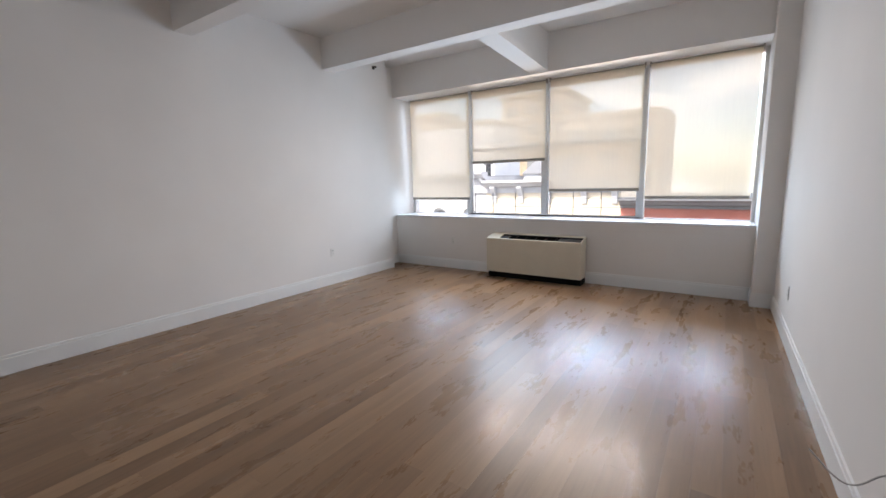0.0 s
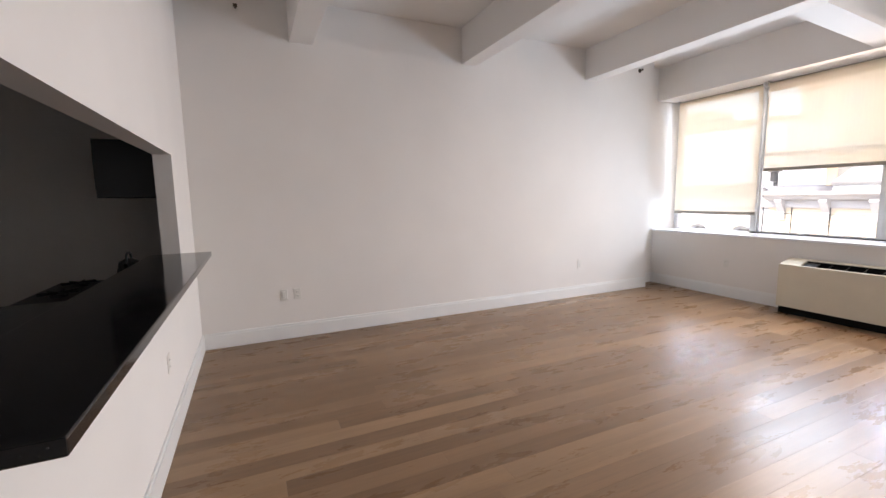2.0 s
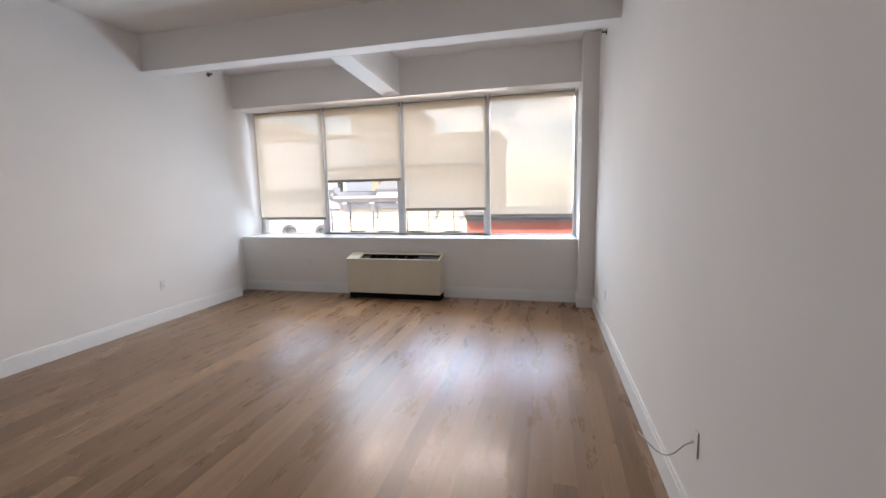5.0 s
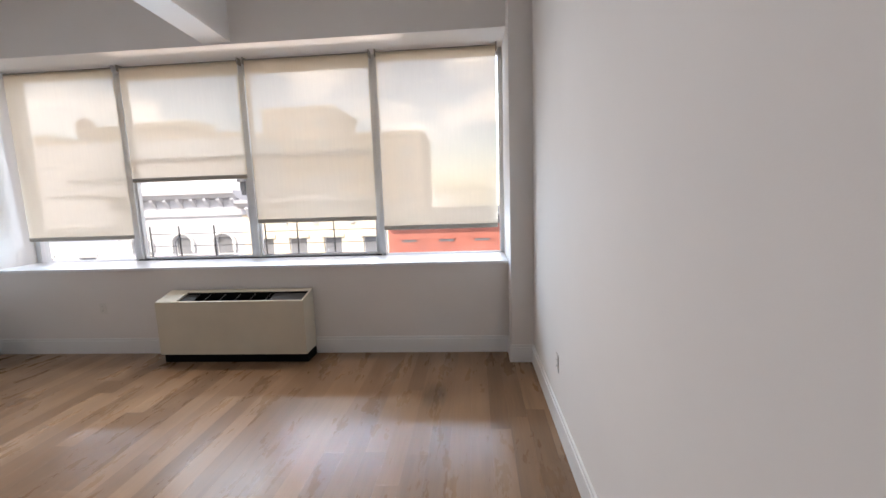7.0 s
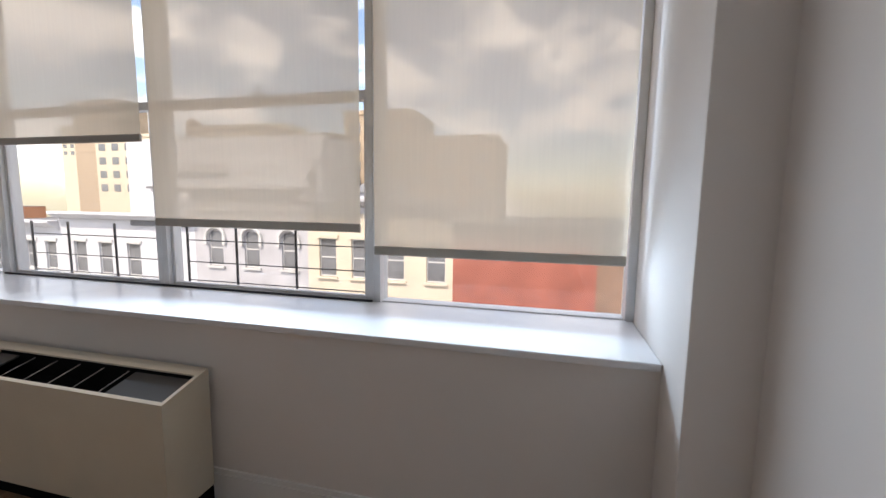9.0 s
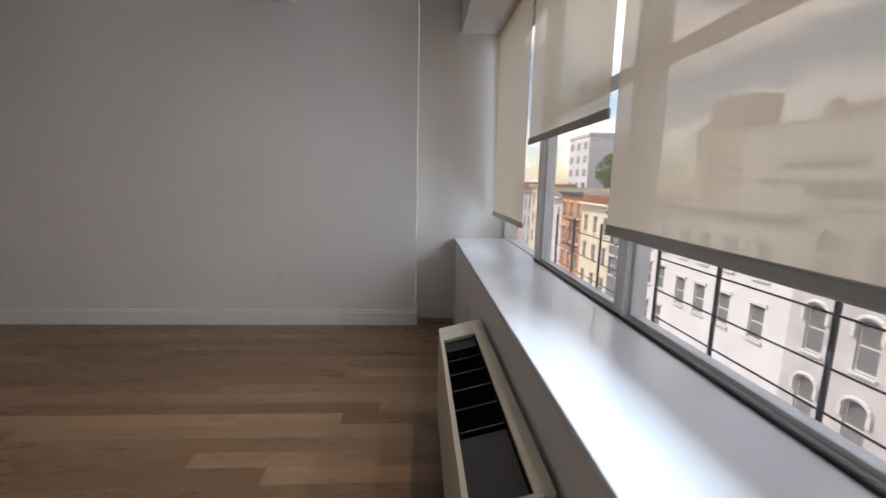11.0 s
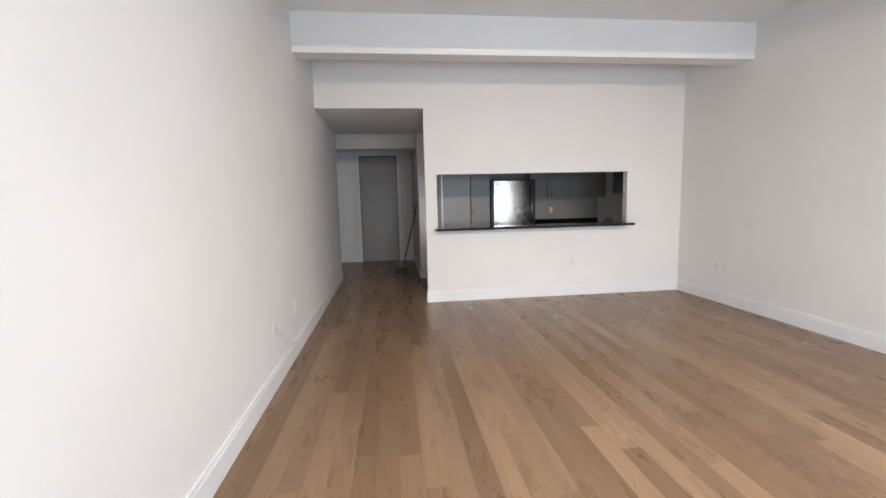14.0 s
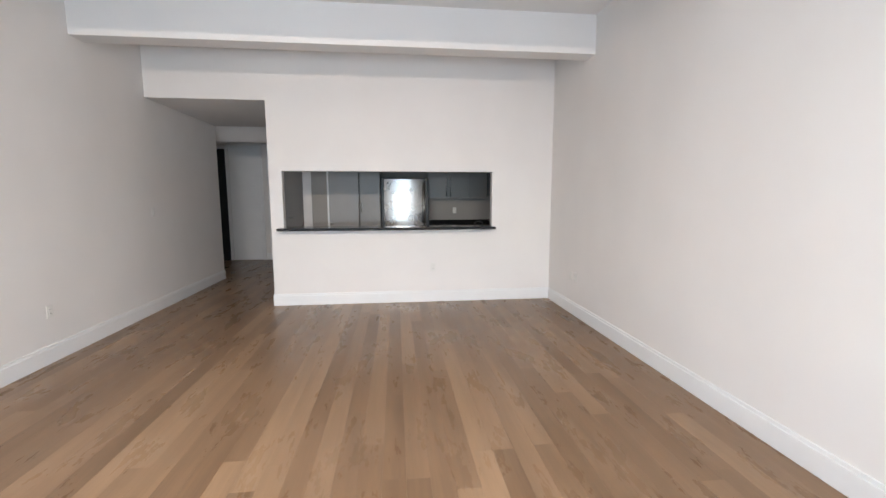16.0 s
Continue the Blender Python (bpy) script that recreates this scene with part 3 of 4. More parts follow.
coax = tagged(shell(tube([(5.295, 2.53, 0.455), (5.262, 2.53, 0.45), (5.235, 2.535, 0.40), (5.20, 2.56, 0.355), (5.16, 2.60, 0.35), (5.12, 2.65, 0.385), (5.10, 2.68, 0.395)], 0.0032), "coax_cable", CABLE, smooth=True),
              "thin grey coaxial cable hanging from its outlet", "cable")

# ---- sprinklers ----
for x, y, z, s in ((0.0, 5.85, 3.26, 1), (0.0, 0.51, 3.28, 1), (east(5.77), 5.77, 3.24, -1)):
    sp = thing("sprinkler", "small dark sidewall fire sprinkler head", "sprinkler", (x, y, z), "sprinklers")
    part("rosette", rod((0, 0, 0), (0.006 * s, 0, 0), 0.03, 20), PLATE if y < 1 else BRASS, sp)
    part("body", rod((0.006 * s, 0, 0), (0.045 * s, 0, 0), 0.011, 12, 0.008), BRASS, sp)
    part("deflector", box(min(0.045 * s, 0.052 * s), max(0.045 * s, 0.052 * s), -0.018, 0.018, -0.012, 0.020, 0.002), BRASS, sp)

# ---- pass-through counter ----
counter = tagged(shell(box(0.85, 3.75, -0.20, 0.21, 1.035, 1.07, 0.004), "bar_counter", GRANITE), "polished black granite bar counter on the pass-through", "counter")

# ---- kitchen ----
fridge = thing("refrigerator", "stainless steel refrigerator with black sides", "refrigerator", (1.61, -2.60, 0))
part("body", box(-0.005, 0.865, 0, 0.66, 0.02, 1.82, 0.008), BLACK, fridge, "black cabinet")


def bowed(x0, x1, z0, z1, y, bow, depth):
    bm = bmesh.new()
    n = 10
    front = [(x0 + (x1 - x0) * k / n, y + bow * (1 - (2 * k / n - 1) ** 2)) for k in range(n + 1)]
    ring = [(x0, y - depth)] + front + [(x1, y - depth)]
    lo = [bm.verts.new((u, v, z0)) for u, v in ring]
    hi = [bm.verts.new((u, v, z1)) for u, v in ring]
    bm.faces.new(lo[::-1])
    bm.faces.new(hi)
    for k in range(len(ring)):
        j = (k + 1) % len(ring)
        bm.faces.new((lo[k], lo[j], hi[j], hi[k]))
    return bm


for z0, z1 in ((0.08, 0.70), (0.715, 1.80)):
    d = part("door", bowed(0.045, 0.81, z0, z1, 0.675, 0.045, 0.014), STEEL, fridge, "bowed brushed steel door")
    bm = rod((0.085, 0.745, z0 + 0.06), (0.085, 0.745, z1 - 0.06), 0.013)
    add_rod(bm, (0.085, 0.68, z0 + 0.09), (0.085, 0.745, z0 + 0.09), 0.009)
    add_rod(bm, (0.085, 0.68, z1 - 0.09), (0.085, 0.745, z1 - 0.09), 0.009)
    part("handle", bm, CHROME, d, "steel bar handle", True)
part("badge", rod((0.74, 0.68, 1.73), (0.74, 0.702, 1.73), 0.014, 16), BLACK, fridge, "small round dark badge")

# cabinet colour is darker than the pale fronts, with shade painted in
pantry = thing("pantry_cabinet", "tall pale grey pantry cabinet with one door", "cabinet", (2.49, -2.60, 0))
part("body", box(0, 0.37, 0, 0.62, 0, 2.45, 0.002), CABINET_DIM, pantry)
pd = part("door", box(0.004, 0.366, 0.622, 0.642, 0.10, 2.44, 0.003), CABINET_DIM, pantry)
bm = rod((0.335, 0.672, 1.20), (0.335, 0.672, 1.38), 0.006)
add_rod(bm, (0.335, 0.64, 1.22), (0.335, 0.672, 1.22), 0.004)
add_rod(bm, (0.335, 0.64, 1.36), (0.335, 0.672, 1.36), 0.004)
part("handle", bm, CHROME, pd, "steel bar pull", True)

closet = tagged(new("door_1"), "closed white closet door with a round knob", "door", kind="structure")
part("leaf", box(2.875, 3.40, -1.985, -1.945, 0.01, 2.42, 0.003), DOOR_DIM, closet)
part("frame", box(3.40, 3.43, -2.03, -1.925, 0, 2.46, 0.003), TRIM, closet)
bm = rod((3.36, -1.945, 1.0), (3.36, -1.90, 1.0), 0.008)
bmesh.ops.create_uvsphere(bm, u_segments=14, v_segments=8, radius=0.024, matrix=Matrix.Translation((3.36, -1.89, 1.0)))
part("knob", bm, CHROME, closet, "round metal knob", True)
structure("wall_over_closet", box(2.49, 3.43, -2.05, -1.93, 2.46, 2.70), KITCHEN_DIM, "wall above the closet door, coloured grey for shade", "wall")

for x0, x1 in ((0.0, 0.80), (0.80, 1.60)):
    base = thing("base_cabinet", "pale grey kitchen base cabinet with two doors", "cabinet", (x0, BACK_Y, 0), "kitchen cabinets")
    part("body", box(0.001, x1 - x0 - 0.001, 0.0, 0.58, 0.09, 0.885), CABINET_DIM, base)
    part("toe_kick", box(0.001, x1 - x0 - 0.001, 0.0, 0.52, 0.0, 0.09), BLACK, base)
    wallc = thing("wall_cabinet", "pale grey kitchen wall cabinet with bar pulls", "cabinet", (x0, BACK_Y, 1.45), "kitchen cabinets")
    part("body", box(0.001, x1 - x0 - 0.001, 0.0, 0.33, 0.0, 0.95), CABINET_DIM, wallc)
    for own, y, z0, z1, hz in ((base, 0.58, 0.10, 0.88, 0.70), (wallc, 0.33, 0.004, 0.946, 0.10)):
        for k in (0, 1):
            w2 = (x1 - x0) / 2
            dd = part("door", box(k * w2 + 0.003, (k + 1) * w2 - 0.003, y, y + 0.02, z0, z1, 0.003), CABINET_DIM, own)
            hx = w2 + (0.04 if k else -0.04)
            tall = 0.32 if own is wallc else 0.14
            bm = rod((hx, y + 0.05, hz - 0.06), (hx, y + 0.05, hz + tall), 0.007)
            add_rod(bm, (hx, y + 0.02, hz - 0.04), (hx, y + 0.05, hz - 0.04), 0.004)
            add_rod(bm, (hx, y + 0.02, hz + tall - 0.02), (hx, y + 0.05, hz + tall - 0.02), 0.004)
            part("handle", bm, CHROME, dd, "steel bar pull", True)
worktop = thing("worktop", "polished black granite worktop with a low upstand", "counter", (0, BACK_Y, 0.885))
part("slab", box(0.002, 1.60, 0.002, 0.64, 0, 0.035, 0.003), GRANITE, worktop)
part("upstand", box(0.002, 1.60, 0.002, 0.022, 0.035, 0.135, 0.002), GRANITE, worktop)

inner = thing("base_cabinet", "pale grey kitchen base cabinet under the pass-through", "cabinet", (0.0, -0.12, 0), "kitchen cabinets")
part("body", box(1.62, 3.60, -0.58, -0.002, 0.09, 0.885), CABINET_DIM, inner)
part("toe_kick", box(1.62, 3.60, -0.52, -0.002, 0.0, 0.09), BLACK, inner)
inner_top = tagged(shell(box(1.62, 3.62, -0.76, -0.122, 0.885, 0.92, 0.003), "worktop", GRANITE), "polished black granite worktop under the pass-through", "counter")

cooker = thing("kitchen_range", "black freestanding kitchen range with four burners", "stove", (0.86, -0.125, 0))
part("body", box(0, 0.75, -0.62, 0, 0.02, 0.91, 0.004), BLACK, cooker)
part("oven_door", box(0.02, 0.73, -0.655, -0.622, 0.20, 0.74, 0.006), BLACK, cooker)
part("oven_handle", rod((0.06, -0.69, 0.70), (0.69, -0.69, 0.70), 0.011), STEEL, cooker)
for bx in (0.2, 0.55):
    for by in (-0.17, -0.45):
        g = bmesh.new()
        for k in range(4):
            c, s = math.cos(k * math.pi / 4), math.sin(k * math.pi / 4)
            add_rod(g, (bx - 0.1 * c, by - 0.1 * s, 0.935), (bx + 0.1 * c, by + 0.1 * s, 0.935), 0.006, 6)
        bmesh.ops.create_cone(g, cap_ends=True, segments=20, radius1=0.045, radius2=0.04, depth=0.02, matrix=Matrix.Translation((bx, by, 0.92)))
        part("burner", g, BLACK, cooker)
micro = thing("microwave", "black microwave oven mounted above the range", "microwave", (0.03, -0.125, 1.505))
part("body", box(0, 0.80, -0.36, 0, 0, 0.42, 0.004), BLACK, micro)
part("door", box(0.0, 0.60, -0.385, -0.362, 0.01, 0.41, 0.005), BLACK, micro)
part("handle", rod((0.58, -0.41, 0.06), (0.58, -0.41, 0.36), 0.010), BLACK, micro)
kettle = thing("kettle", "black kettle standing on the range", "kettle", (0.99, -0.30, 0.942))
bm = rod((0, 0, 0), (0, 0, 0.11), 0.085, 20, 0.06)
add_rod(bm, (0, 0, 0.11), (0, 0, 0.13), 0.055, 20, 0.02)
part("body", bm, BLACK, kettle, smooth=False)
part("handle", tube([(-0.06, 0, 0.10), (-0.075, 0, 0.16), (0, 0, 0.185), (0.075, 0, 0.16), (0.06, 0, 0.10)], 0.008), BLACK, kettle)
part("spout", rod((0.06, 0, 0.05), (0.12, 0, 0.11), 0.016, 10, 0.009), BLACK, kettle)

# ---- hallway ----
hall_door = tagged(new("door_2"), "closed grey-white flush door at the hallway end", "door", kind="structure")
# the leaf's dark tone is hallway shade put into its colour
for x0, x1 in ((4.235, 5.10),):
    part("leaf", box(x0, x1, HALL_Y + 0.004, HALL_Y + 0.03, 0.012, 2.55, 0.003), DOOR_DIM, hall_door)
for x0, x1, z0, z1 in ((5.115, 5.175, 0, 2.63), (4.16, 4.22, 0, 2.63), (4.22, 5.115, 2.57, 2.63)):
    part("casing", box(x0, x1, HALL_Y + 0.001, HALL_Y + 0.045, z0, z1, 0.004), TRIM, hall_door)
part("shadow_gap", box(4.22, 5.115, HALL_Y + 0.0005, HALL_Y + 0.003, 0, 2.57), GAP, hall_door)
bm = rod((4.64, HALL_Y + 0.03, 1.0), (4.64, HALL_Y + 0.075, 1.0), 0.009)
add_rod(bm, (4.64, HALL_Y + 0.07, 1.0), (4.75, HALL_Y + 0.07, 1.0), 0.009)
part("lever", bm, CHROME, hall_door, "shiny metal lever handle", True)

side_door = tagged(new("door_3"), "white flush door with casing beside a dark doorway", "door", kind="structure")
part("leaf", box(5.36, 6.02, HALL_Y + 0.004, HALL_Y + 0.03, 0.012, 2.58, 0.003), TRIM, side_door)
for x0, x1, z0, z1 in ((5.29, 5.355, 0, 2.66), (6.025, 6.09, 0, 2.66), (5.355, 6.025, 2.585, 2.66)):
    part("casing", box(x0, x1, HALL_Y + 0.001, HALL_Y + 0.045, z0, z1, 0.004), TRIM, side_door)
dark_door = tagged(new("door_4"), "dark brown wooden door at the passage end", "door", kind="structure")
part("leaf", box(6.10, 6.598, HALL_Y + 0.004, HALL_Y + 0.05, 0.0, 2.58, 0.003), BLACK, dark_door)

broom = thing("broom", "dark broom with a reddish handle leaning in the hallway", "broom", (4.20, -2.42, 0))
part("handle", rod((-0.02, 0, 0.14), (-0.335, -0.02, 1.38), 0.012, 12), WOODPOLE, broom, smooth=True)
bm = bmesh.new()
for k in range(60):
    u, v = (k % 12) / 11 - 0.5, (k // 12) / 4 - 0.5
    add_rod(bm, (0.02 + u * 0.30, v * 0.07, 0.0), (0.0 + u * 0.20, v * 0.04, 0.12), 0.007, 5)
part("bristles", bm, BRISTLE, broom)
part("head", box(-0.11, 0.11, -0.025, 0.025, 0.115, 0.155, 0.008), BLACK, broom)

# ---- street ----
STREET_Z = -12.5
structure("ground", box(-300, 200, 7.9, 400, STREET_Z - 0.5, STREET_Z), material("asphalt", (0.055, 0.055, 0.058), 0.85, vary=0.3, scale=0.4), "grey asphalt street", "road")
structure("own_facade", box(-12, 16, 7.2, 7.202, STREET_Z, -0.2), SIDING, "brick wall below the window", "facade")
structure("pavement", box(-300, 200, 24.0, 28.0, STREET_Z, STREET_Z + 0.15), material("paving", (0.30, 0.29, 0.28), 0.9, vary=0.2, scale=0.8), "pale concrete pavement with a kerb", "pavement")
STONE_GREY = material("grey_stone", (0.45, 0.44, 0.45), 0.85, vary=0.18, scale=0.8, bump=0.2, bump_scale=20)
YELLOW = material("yellow_paint", (0.62, 0.53, 0.41), 0.8, vary=0.12, scale=0.7, bump=0.2, bump_scale=20)
RED = material("red_brick", (0.36, 0.12, 0.085), 0.85, vary=0.25, scale=0.8, bump=0.2, bump_scale=20)
BROWN = material("brown_brick", (0.27, 0.17, 0.12), 0.85, vary=0.25, scale=0.8, bump=0.2, bump_scale=20)
PALE = material("pale_render", (0.58, 0.58, 0.60), 0.85, vary=0.1, scale=0.6)
TAN = material("tan_brick", (0.44, 0.34, 0.24), 0.85, vary=0.2, scale=0.5)
DARKWIN = material("street_glass", (0.19, 0.195, 0.205), 0.12, vary=0.3, scale=0.7, bump=0)
SASHP = material("sash_paint", (0.55, 0.54, 0.52), 0.6, vary=0.1)
ROOF = material("roof_felt", (0.17, 0.17, 0.175), 0.9, vary=0.2)
FRONT = 28.0
kept_mesh = {}


def shared(name, key, build, mat, parent, at):
    """A part on mesh data that alike parts share."""
    if key not in kept_mesh:
        ob = part(name, build(), mat, parent)
        kept_mesh[key] = ob.data
    else:
        ob = new(name, kept_mesh[key])
        ob.parent = parent
    ob.location = at
    return ob


def arch_top(w, h, y0, y1, rise):
    """A pane or surround with a round head."""
    n = 8
    ring = [(-w / 2, 0), (w / 2, 0)] + [(w / 2 * math.cos(math.pi * k / n), h - rise + rise * math.sin(math.pi * k / n)) for k in range(n + 1)]
    bm = bmesh.new()
    lo, hi = [bm.verts.new((u, y0, v)) for u, v in ring], [bm.verts.new((u, y1, v)) for u, v in ring]
    bm.faces.new(lo)
    bm.faces.new(hi[::-1])
    for k in range(len(ring)):
        j = (k + 1) % len(ring)
        bm.faces.new((lo[k], lo[j], hi[j], hi[k]))
    return bm


def sash_bars(w, h):
    bm = bmesh.new()
    for u0, u1, v0, v1 in ((-w / 2, -w / 2 + 0.07, 0, h), (w / 2 - 0.07, w / 2, 0, h), (-w / 2 + 0.07, w / 2 - 0.07, 0, 0.08), (-w / 2 + 0.07, w / 2 - 0.07, h - 0.08, h), (-w / 2 + 0.07, w / 2 - 0.07, h / 2 - 0.04, h / 2 + 0.04)):
        add_box(bm, u0, u1, 0.12, 0.17, v0, v1)
    return bm


def house(name, label, x0, x1, top, wall, columns, rows, wide, arched=False, cornice=None, brackets=(), bracket_size=(0.28, 0.45, 0.6), trim=None, deep=12.0):
    """A terraced house: front wall with real window openings, sashes, sills, lintels and a bracketed cornice."""
    h = thing(name, label, "house", (0, FRONT, 0))
    bm = bmesh.new()
    zs = [STREET_Z]
    for z0, z1 in sorted(rows):
        zs += [z0, z1]
    zs.append(top)
    for k in range(len(zs) - 1):
        if k % 2 == 0:
            add_box(bm, x0, x1, 0, 0.25, zs[k], zs[k + 1])
        else:
            u = x0
            for c in sorted(columns):
                add_box(bm, u, c - wide / 2, 0, 0.25, zs[k], zs[k + 1])
                u = c + wide / 2
            add_box(bm, u, x1, 0, 0.25, zs[k], zs[k + 1])
    part("wall", bm, wall, h)
    part("core", box(x0, x1, 0.252, deep, STREET_Z, top - 0.3), wall, h)
    part("roof", box(x0 + 0.1, x1 - 0.1, 0.25, deep, top - 0.3, top - 0.25), ROOF, h)
    trim = trim or SASHP
    for z0, z1 in rows:
        t = z1 - z0
        for c in columns:
            w = shared("window", ("sash", wide, t), lambda: sash_bars(wide, t), SASHP, h, (c, 0, z0))
            shared("pane", ("pane", wide, t), lambda: box(-wide / 2, wide / 2, 0.15, 0.16, 0, t), DARKWIN, w, (0, 0, 0))
            shared("sill", ("sill", wide, trim.name), lambda: box(-wide / 2 - 0.12, wide / 2 + 0.12, -0.14, 0.10, -0.14, 0.0), trim, w, (0, 0, 0))
            if arched:
                def hood():
                    b = bmesh.new()
                    n, r = 8, wide / 2 + 0.16
                    for k in range(n):
                        a0, a1 = math.pi * k / n, math.pi * (k + 1) / n
                        add_rod(b, (r * math.cos(a0), -0.06, t - 0.42 + 0.62 * math.sin(a0)), (r * math.cos(a1), -0.06, t - 0.42 + 0.62 * math.sin(a1)), 0.11, 6)
                    for s in (-1, 1):
                        add_box(b, s * r - 0.10, s * r + 0.10, -0.16, 0.0, t - 0.95, t - 0.40)
                    return b

                def spandrel():
                    b = bmesh.new()
                    n = 8
                    for s in (-1, 1):
                        pts = [(s * wide / 2, t), (0, t)] + [(s * wide / 2 * math.sin(math.pi / 2 * k / n), t - 0.42 + 0.40 * math.cos(math.pi / 2 * k / n)) for k in range(n + 1)]
                        lo = [b.verts.new((u, 0.01, v)) for u, v in pts]
                        hi = [b.verts.new((u, 0.2, v)) for u, v in pts]
                        b.faces.new(lo)
                        b.faces.new(hi[::-1])
                        for k in range(len(pts)):
                            j = (k + 1) % len(pts)
                            b.faces.new((lo[k], lo[j], hi[j], hi[k]))
                    return b
                shared("hood", ("hood", wide, t, trim.name), hood, trim, w, (0, 0, 0))
                shared("spandrel", ("spandrel", wide, t, wall.name), spandrel, wall, w, (0, 0, 0))
            else:
                shared("lintel", ("lintel", wide, t, trim.name), lambda: box(-wide / 2 - 0.15, wide / 2 + 0.15, -0.10, 0.0, t, t + 0.22), trim, w, (0, 0, 0))
    if cornice:
        z0, z1, mat = cornice
        part("cornice", prism([(-0.12, z0), (0.0, z0), (0.0, z1), (-0.75, z1), (-0.75, z1 - 0.16), (-0.55, z1 - 0.30), (-0.45, z1 - 0.42), (-0.12, z1 - 0.5)], x0, x1), mat, h)
        bw, bd, bh = bracket_size
        for b in brackets:
            shared("bracket", ("bracket", bracket_size, mat.name), lambda: prism([(0, -bh), (-0.10, -bh), (-0.16, -bh * 0.6), (-bd, -0.12), (-bd, 0), (0, 0)], -bw / 2, bw / 2), mat, h, (b, -0.002, z1 - 0.43))
    return h


house("grey_house", "pale grey stone house with arched windows and bracketed cornice", -18.3, -9.8, 2.05, STONE_GREY, (-16.65, -13.88, -11.12), ((-3.1, -0.72), (-7.4, -4.7), (-11.6, -8.9)), 1.12, True,
      (0.55, 2.08, STONE_GREY), [-18.0 + k * 0.88 for k in range(10)], (0.22, 0.5, 0.85))
house("yellow_house", "cream-yellow painted house with bracketed grey cornice", -9.8, -0.55, 0.95, YELLOW, (-8.45, -6.28, -4.05, -1.55), ((-3.35, -0.98), (-7.45, -5.1)), 1.15, False,
      (0.55, 1.44, STONE_GREY), (-9.1, -7.05, -5.07, -2.75, -0.9), (0.34, 0.55, 1.15), trim=YELLOW)
house("red_house", "red brick house with a dark metal cornice", -0.55, 7.2, -0.35, RED, (0.95, 2.85, 5.05, 6.4), ((-6.9, -5.05),), 1.05, False,
      (-0.40, 0.25, ROOF), (), trim=PALE)
for c in (0.75, 3.05, 5.2):
    v = thing("vent_grille", "narrow dark horizontal vent in a brick front", "vent", (c, FRONT, -1.37), "brick front vents")
    part("slot", box(-0.45, 0.45, -0.03, -0.002, -0.07, 0.07), ROOF, v)
    part("sill", box(-0.52, 0.52, -0.08, -0.002, 0.07, 0.14), RED, v)
house("dark_house", "low dark brick house beside a red one", 7.2, 16.0, -0.9, BROWN, (9.4, 11.8, 14.2), ((-3.6, -1.7), (-7.6, -5.4)), 1.1, False, (-1.3, -0.6, ROOF), (), trim=PALE)
house("brick_house", "plain brown brick terraced house", 16.0, 30.0, 1.5, BROWN, (18, 20.4, 22.8, 25.2, 27.6), ((-3.4, -1.2), (-7.5, -5.2)), 1.1, False, (0.9, 1.6, ROOF), ())
pale = house("pale_house", "white rendered low house with a dark sign band", -30.5, -18.3, 0.2, PALE, (-28.6, -26.2, -23.6, -20.6), ((-4.2, -1.9), (-8.2, -5.9)), 1.2, False, (-0.1, 0.25, PALE), ())
part("sign_band", box(-23.6, -18.6, -0.12, -0.002, -0.62, -0.18), ROOF, pale, "dark grey band")
part("penthouse", box(-27.0, -20.3, 4.5, 6.0, -0.1, 2.05), PALE, pale, "white rooftop storey")
part("penthouse_roof", box(-27.2, -20.1, 4.3, 6.0, 2.05, 2.22), ROOF, pale)
for c in (-25.6, -23.6, -21.8):
    part("penthouse_window", box(c - 0.5, c + 0.5, 4.46, 4.498, 0.7, 1.7), PALE, pale)
part("upper_storey", box(-31.0, -12.2, 6.002, 11.5, -0.1, 6.2), PALE, pale)
part("clerestory", box(-27.0, -21.0, 5.90, 6.0, 3.42, 4.14), STONE_GREY, pale, "grey band of high windows")
part("clerestory_ledge", box(-27.3, -20.7, 5.7, 6.0, 3.30, 3.42), ROOF, pale)
attic = thing("roof_shed", "grey slanted rooftop stair bulkhead", "roof shed", (-9.0, FRONT + 5, 0.6))
part("body", prism([(0, 0), (3, 0), (3, 2.4), (0, 1.2)], 0, 3.0), PALE, attic)
part("roof", prism([(-0.1, 1.2), (3.1, 2.45), (3.1, 2.6), (-0.1, 1.35)], -0.1, 3.1), ROOF, attic)
tank = thing("roof_vent", "round metal rooftop ventilator", "vent", (-11.2, FRONT + 3.0, 1.7))
part("pipe", rod((0, 0, 0), (0, 0, 1.0), 0.22), VANE, tank)
part("cowl", rod((0, 0, 1.0), (0, 0, 1.5), 0.42, 14, 0.25), VANE, tank)

# terraced houses farther along the street
SLATE = material("slate_paint", (0.16, 0.16, 0.17), 0.8, vary=0.2, scale=0.8)
CREAMY = material("cream_stucco", (0.66, 0.57, 0.43), 0.85, vary=0.12, scale=0.6)
ORANGE = material("orange_brick", (0.56, 0.25, 0.13), 0.85, vary=0.2, scale=0.8, bump=0.2, bump_scale=20)
x = -30.5
rows_along = ((6.1, -0.6, PALE), (5.4, -1.5, SLATE), (8.6, -0.9, CREAMY), (8.0, 0.4, ORANGE), (9.0, -0.6, PALE), (8.4, 1.2, CREAMY), (9.6, 0.0, STONE_GREY), (8.8, 1.8, ORANGE), (10.0, 0.6, PALE), (9.2, 2.2, TAN), (10.4, 1.0, CREAMY))
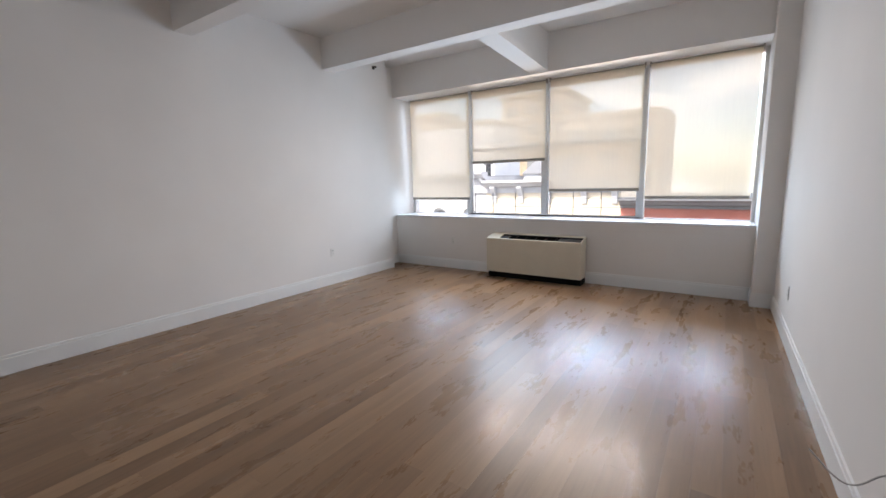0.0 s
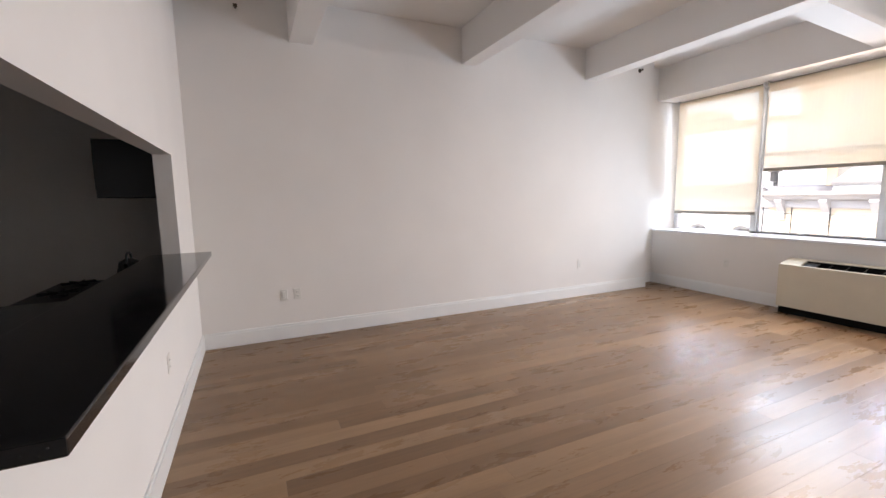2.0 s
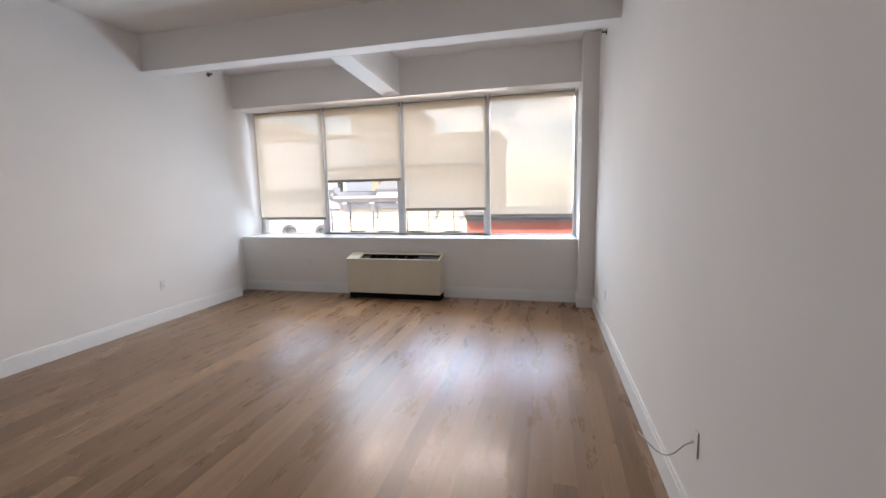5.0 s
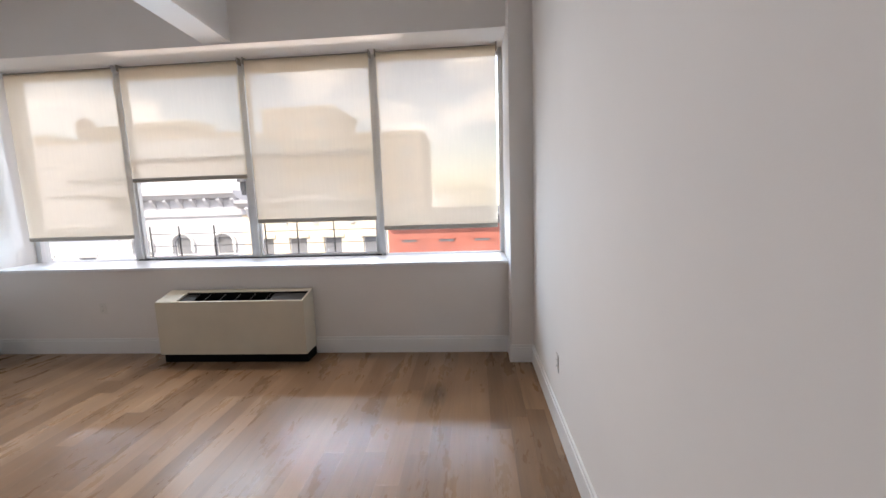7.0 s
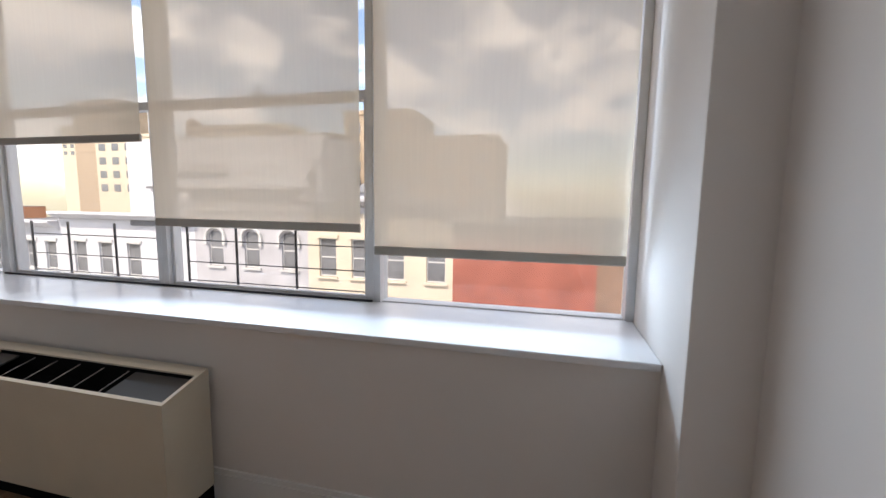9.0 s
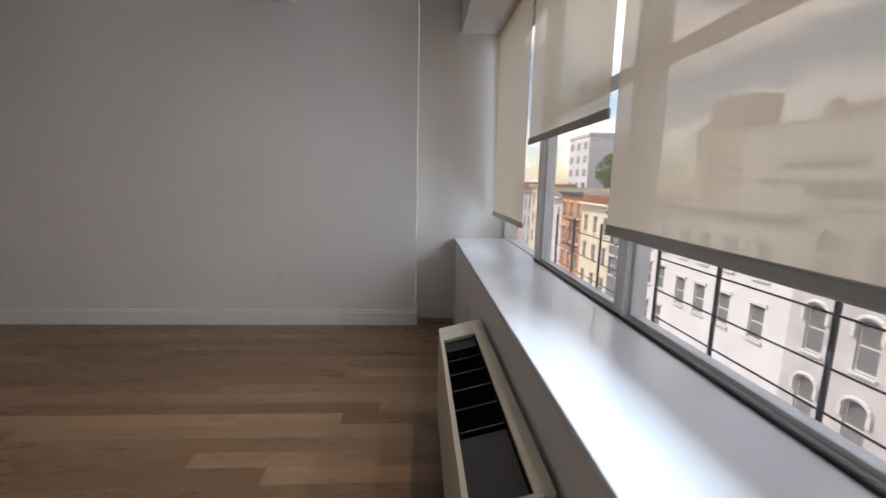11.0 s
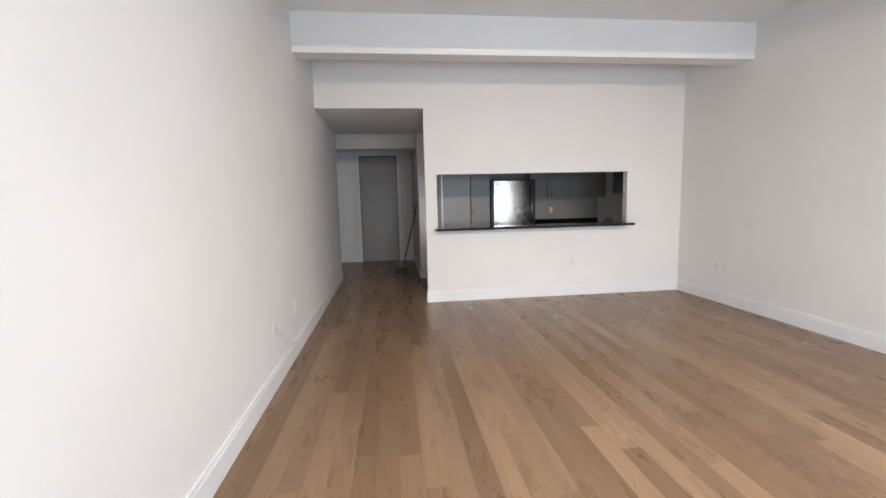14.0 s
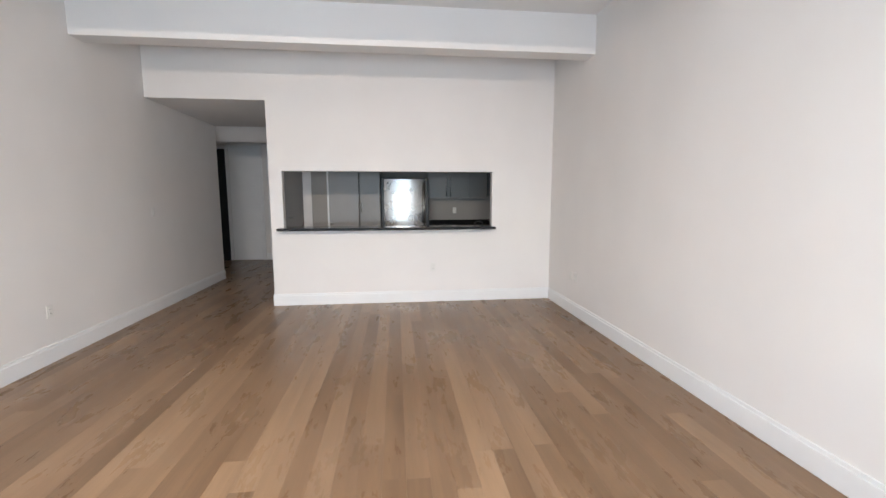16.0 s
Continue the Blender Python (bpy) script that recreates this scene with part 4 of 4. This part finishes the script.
for w, top, tone in rows_along:
    cols = [x - w + w * (j + 0.5) / 3 for j in range(3)]
    terrace = house("terraced_house", "terraced street house with sash windows and cornice", x - w, x, top, tone, cols, [(z, z + 2.1) for z in (top - 10.6, top - 7.0, top - 3.5) if z > STREET_Z + 0.5], 1.1, False,
                    (top - 0.6, top + 0.15, ROOF if tone in (SLATE, ORANGE) else tone), ())
    if tone is ORANGE:
        for z in (top - 7.4, top - 3.9):
            part("fire_escape_landing", box(x - 4.6, x - 0.8, -1.0, -0.02, z, z + 0.08), IRON, terrace, "black iron landing")
            for u in (x - 4.6, x - 3.3, x - 2.0, x - 0.85):
                part("fire_escape_post", box(u, u + 0.06, -1.0, -0.94, z + 0.08, z + 1.0), IRON, terrace)
            part("fire_escape_rail", box(x - 4.6, x - 0.8, -1.0, -0.95, z + 1.0, z + 1.06), IRON, terrace)
        stair = bmesh.new()
        for u in (-0.85, -0.35):
            add_rod(stair, (x - 4.2, u, top - 7.3), (x - 1.6, u, top - 3.9), 0.05, 6)
        part("fire_escape_stair", stair, IRON, terrace)
    x -= w

# taller blocks behind
def block(name, label, x, y, w, d, top, mat, floors, cols, tank_on=False):
    b = thing(name, label, "building", (x, y, STREET_Z), "far buildings")
    part("wall", box(-w / 2, w / 2, 0, d, 0, top - STREET_Z), mat, b)
    part("parapet", box(-w / 2 - 0.2, w / 2 + 0.2, -0.2, d + 0.2, top - STREET_Z, top - STREET_Z + 0.7), mat, b)
    for f in range(floors):
        z = top - STREET_Z - 3.0 - f * 3.2
        for c in range(cols):
            u = -w / 2 + w * (c + 0.5) / cols
            shared("window", ("far", w, cols), lambda: box(-w / cols * 0.25, w / cols * 0.25, -0.06, -0.01, 0, 1.7), DARKWIN, b, (u, 0, z))
    if tank_on:
        tk = rod((0, d / 2, top - STREET_Z + 2.2), (0, d / 2, top - STREET_Z + 5.0), 1.5, 14)
        add_rod(tk, (0, d / 2, top - STREET_Z + 5.0), (0, d / 2, top - STREET_Z + 6.2), 1.6, 14, 0.1)
        for s in (-1, 1):
            add_rod(tk, (s, d / 2 + 0.8, top - STREET_Z), (s, d / 2 + 0.8, top - STREET_Z + 2.2), 0.12, 6)
            add_rod(tk, (s, d / 2 - 0.8, top - STREET_Z), (s, d / 2 - 0.8, top - STREET_Z + 2.2), 0.12, 6)
        part("water_tank", tk, BROWN, b, "wooden rooftop water tank")


far = random.Random(5)
for x, y, w, top in ((-190, 150, 26, 42), (-214, 158, 18, 33), (-150, 165, 30, 24), (-125, 150, 24, 22), (-104, 148, 20, 29), (-82, 150, 22, 20), (-52, 70, 16, 13.5), (-36, 66, 14, 11.0),
                     (-24, 72, 12, 15.5), (-9, 62, 13, 9.5), (36, 70, 18, 7.5), (-70, 74, 18, 12.0), (-92, 84, 20, 15.0), (60, 80, 26, 16), (-101, 46, 13, 13.0)):
    block("apartment_block", "tan apartment block far behind the street", x, y, w, 14, top, PALE if x == -101 else (TAN if far.random() < 0.7 else CREAMY), 4, max(3, int(w / 4)), x < -60 and far.random() < 0.5)

block("apartment_tower", "slim orange brick tower far down the street", -173, 97, 9, 9, 24, ORANGE, 5, 2)

# leafy tree above the roofs down the road
LEAF = material("leaf", (0.12, 0.20, 0.04), 0.7, vary=0.35, scale=3.0, bump=0)
BARK = material("bark", (0.10, 0.075, 0.055), 0.9, vary=0.3, bump=0.3)
for tx, ty, s in ((-73, 43.5, 1.32),):
    tree = thing("street_tree", "leafy green tree rising behind the street houses", "tree", (tx, ty, STREET_Z))
    bm = rod((0, 0, 0), (0.2, 0, 11.0 * s), 0.36, 10, 0.18)
    for k in range(7):
        a = k * 2.4
        add_rod(bm, (0.15, 0, (9.2 + 0.25 * k) * s), (2.2 * math.cos(a) * s, 2.2 * math.sin(a) * s, (12.0 + 0.5 * k) * s), 0.10, 7, 0.03)
    part("trunk", bm, BARK, tree)
    lr = random.Random(int(-tx))
    verts, faces = [], []
    for k in range(4200):
        while True:
            p = Vector((lr.uniform(-1, 1), lr.uniform(-1, 1), lr.uniform(-1, 1)))
            if 0.35 < p.length < 1 and noise.noise(p * 2.3 + Vector((tx, 0, 0))) > -0.18:
                break
        c = Vector((p.x * 3.4, p.y * 3.4, 12.5 + p.z * 2.8)) * s
        d1, d2 = Vector((lr.gauss(0, 1), lr.gauss(0, 1), lr.gauss(0, 1))).normalized() * 0.2, Vector((lr.gauss(0, 1), lr.gauss(0, 1), lr.gauss(0, 1))).normalized() * 0.14
        i = len(verts)
        verts += [c - d1, c + d2, c + d1, c - d2]
        faces.append((i, i + 1, i + 2, i + 3))
    me = bpy.data.meshes.new("crown")
    me.from_pydata([tuple(v) for v in verts], [], faces)
    me.materials.append(LEAF)
    crown = new("crown", me)
    crown.parent = tree

# ---- floor boards ----
floor = tagged(new("floor"), "satin oak floor of long brown boards", "floor", kind="structure")
rnd = random.Random(4)
BOARD = 0.127


def lay_board(x0, x1, y0, y1):
    bm = bmesh.new()
    g = 0.00015
    lo = [bm.verts.new(c) for c in ((x0 + g, y0 + g, -0.014), (x1 - g, y0 + g, -0.014), (x1 - g, y1 - g, -0.014), (x0 + g, y1 - g, -0.014))]
    e = g + 0.0003
    mid = [bm.verts.new((v.co.x, v.co.y, -0.0003)) for v in lo]
    hi = [bm.verts.new(c) for c in ((x0 + e, y0 + e, 0), (x1 - e, y0 + e, 0), (x1 - e, y1 - e, 0), (x0 + e, y1 - e, 0))]
    for k in range(4):
        j = (k + 1) % 4
        bm.faces.new((lo[k], lo[j], mid[j], mid[k]))
        bm.faces.new((mid[k], mid[j], hi[j], hi[k]))
    bm.faces.new(hi)
    part("board", bm, OAK, floor)


def lay_row(x0, x1, y0, y1):
    y = y0 - rnd.uniform(0.0, 1.4)
    while y < y1:
        n = y + rnd.uniform(0.9, 2.4)
        if n > y1 - 0.25:
            n = y1
        a = max(y, y0)
        if n - a > 0.02:
            lay_board(x0, x1, a, n)
        y = n


x = -0.24
while x < W:
    x2 = min(x + BOARD, W)
    lay_row(x, x2, REC_Y if x2 <= 0.01 else (0.0 if x2 <= HALL_X + 0.01 else HALL_Y), WIN_Y)
    x = x2
tiles = material("kitchen_floor", (0.20, 0.17, 0.14), 0.4, vary=0.2)
structure("floor_kitchen", box(0, HALL_X - 0.03, BACK_Y, -0.12, -0.014, 0.0), tiles, "brown kitchen floor", "floor")
structure("floor_passage", box(W, 6.6, HALL_Y, SIDE_END, -0.014, 0.0), OAK, "brown oak floor of the side passage", "floor")
structure("floor_threshold", box(0.0, HALL_X - 0.03, -0.12, 0.0, -0.014, -0.001), OAK, "oak floor under the wall", "floor")
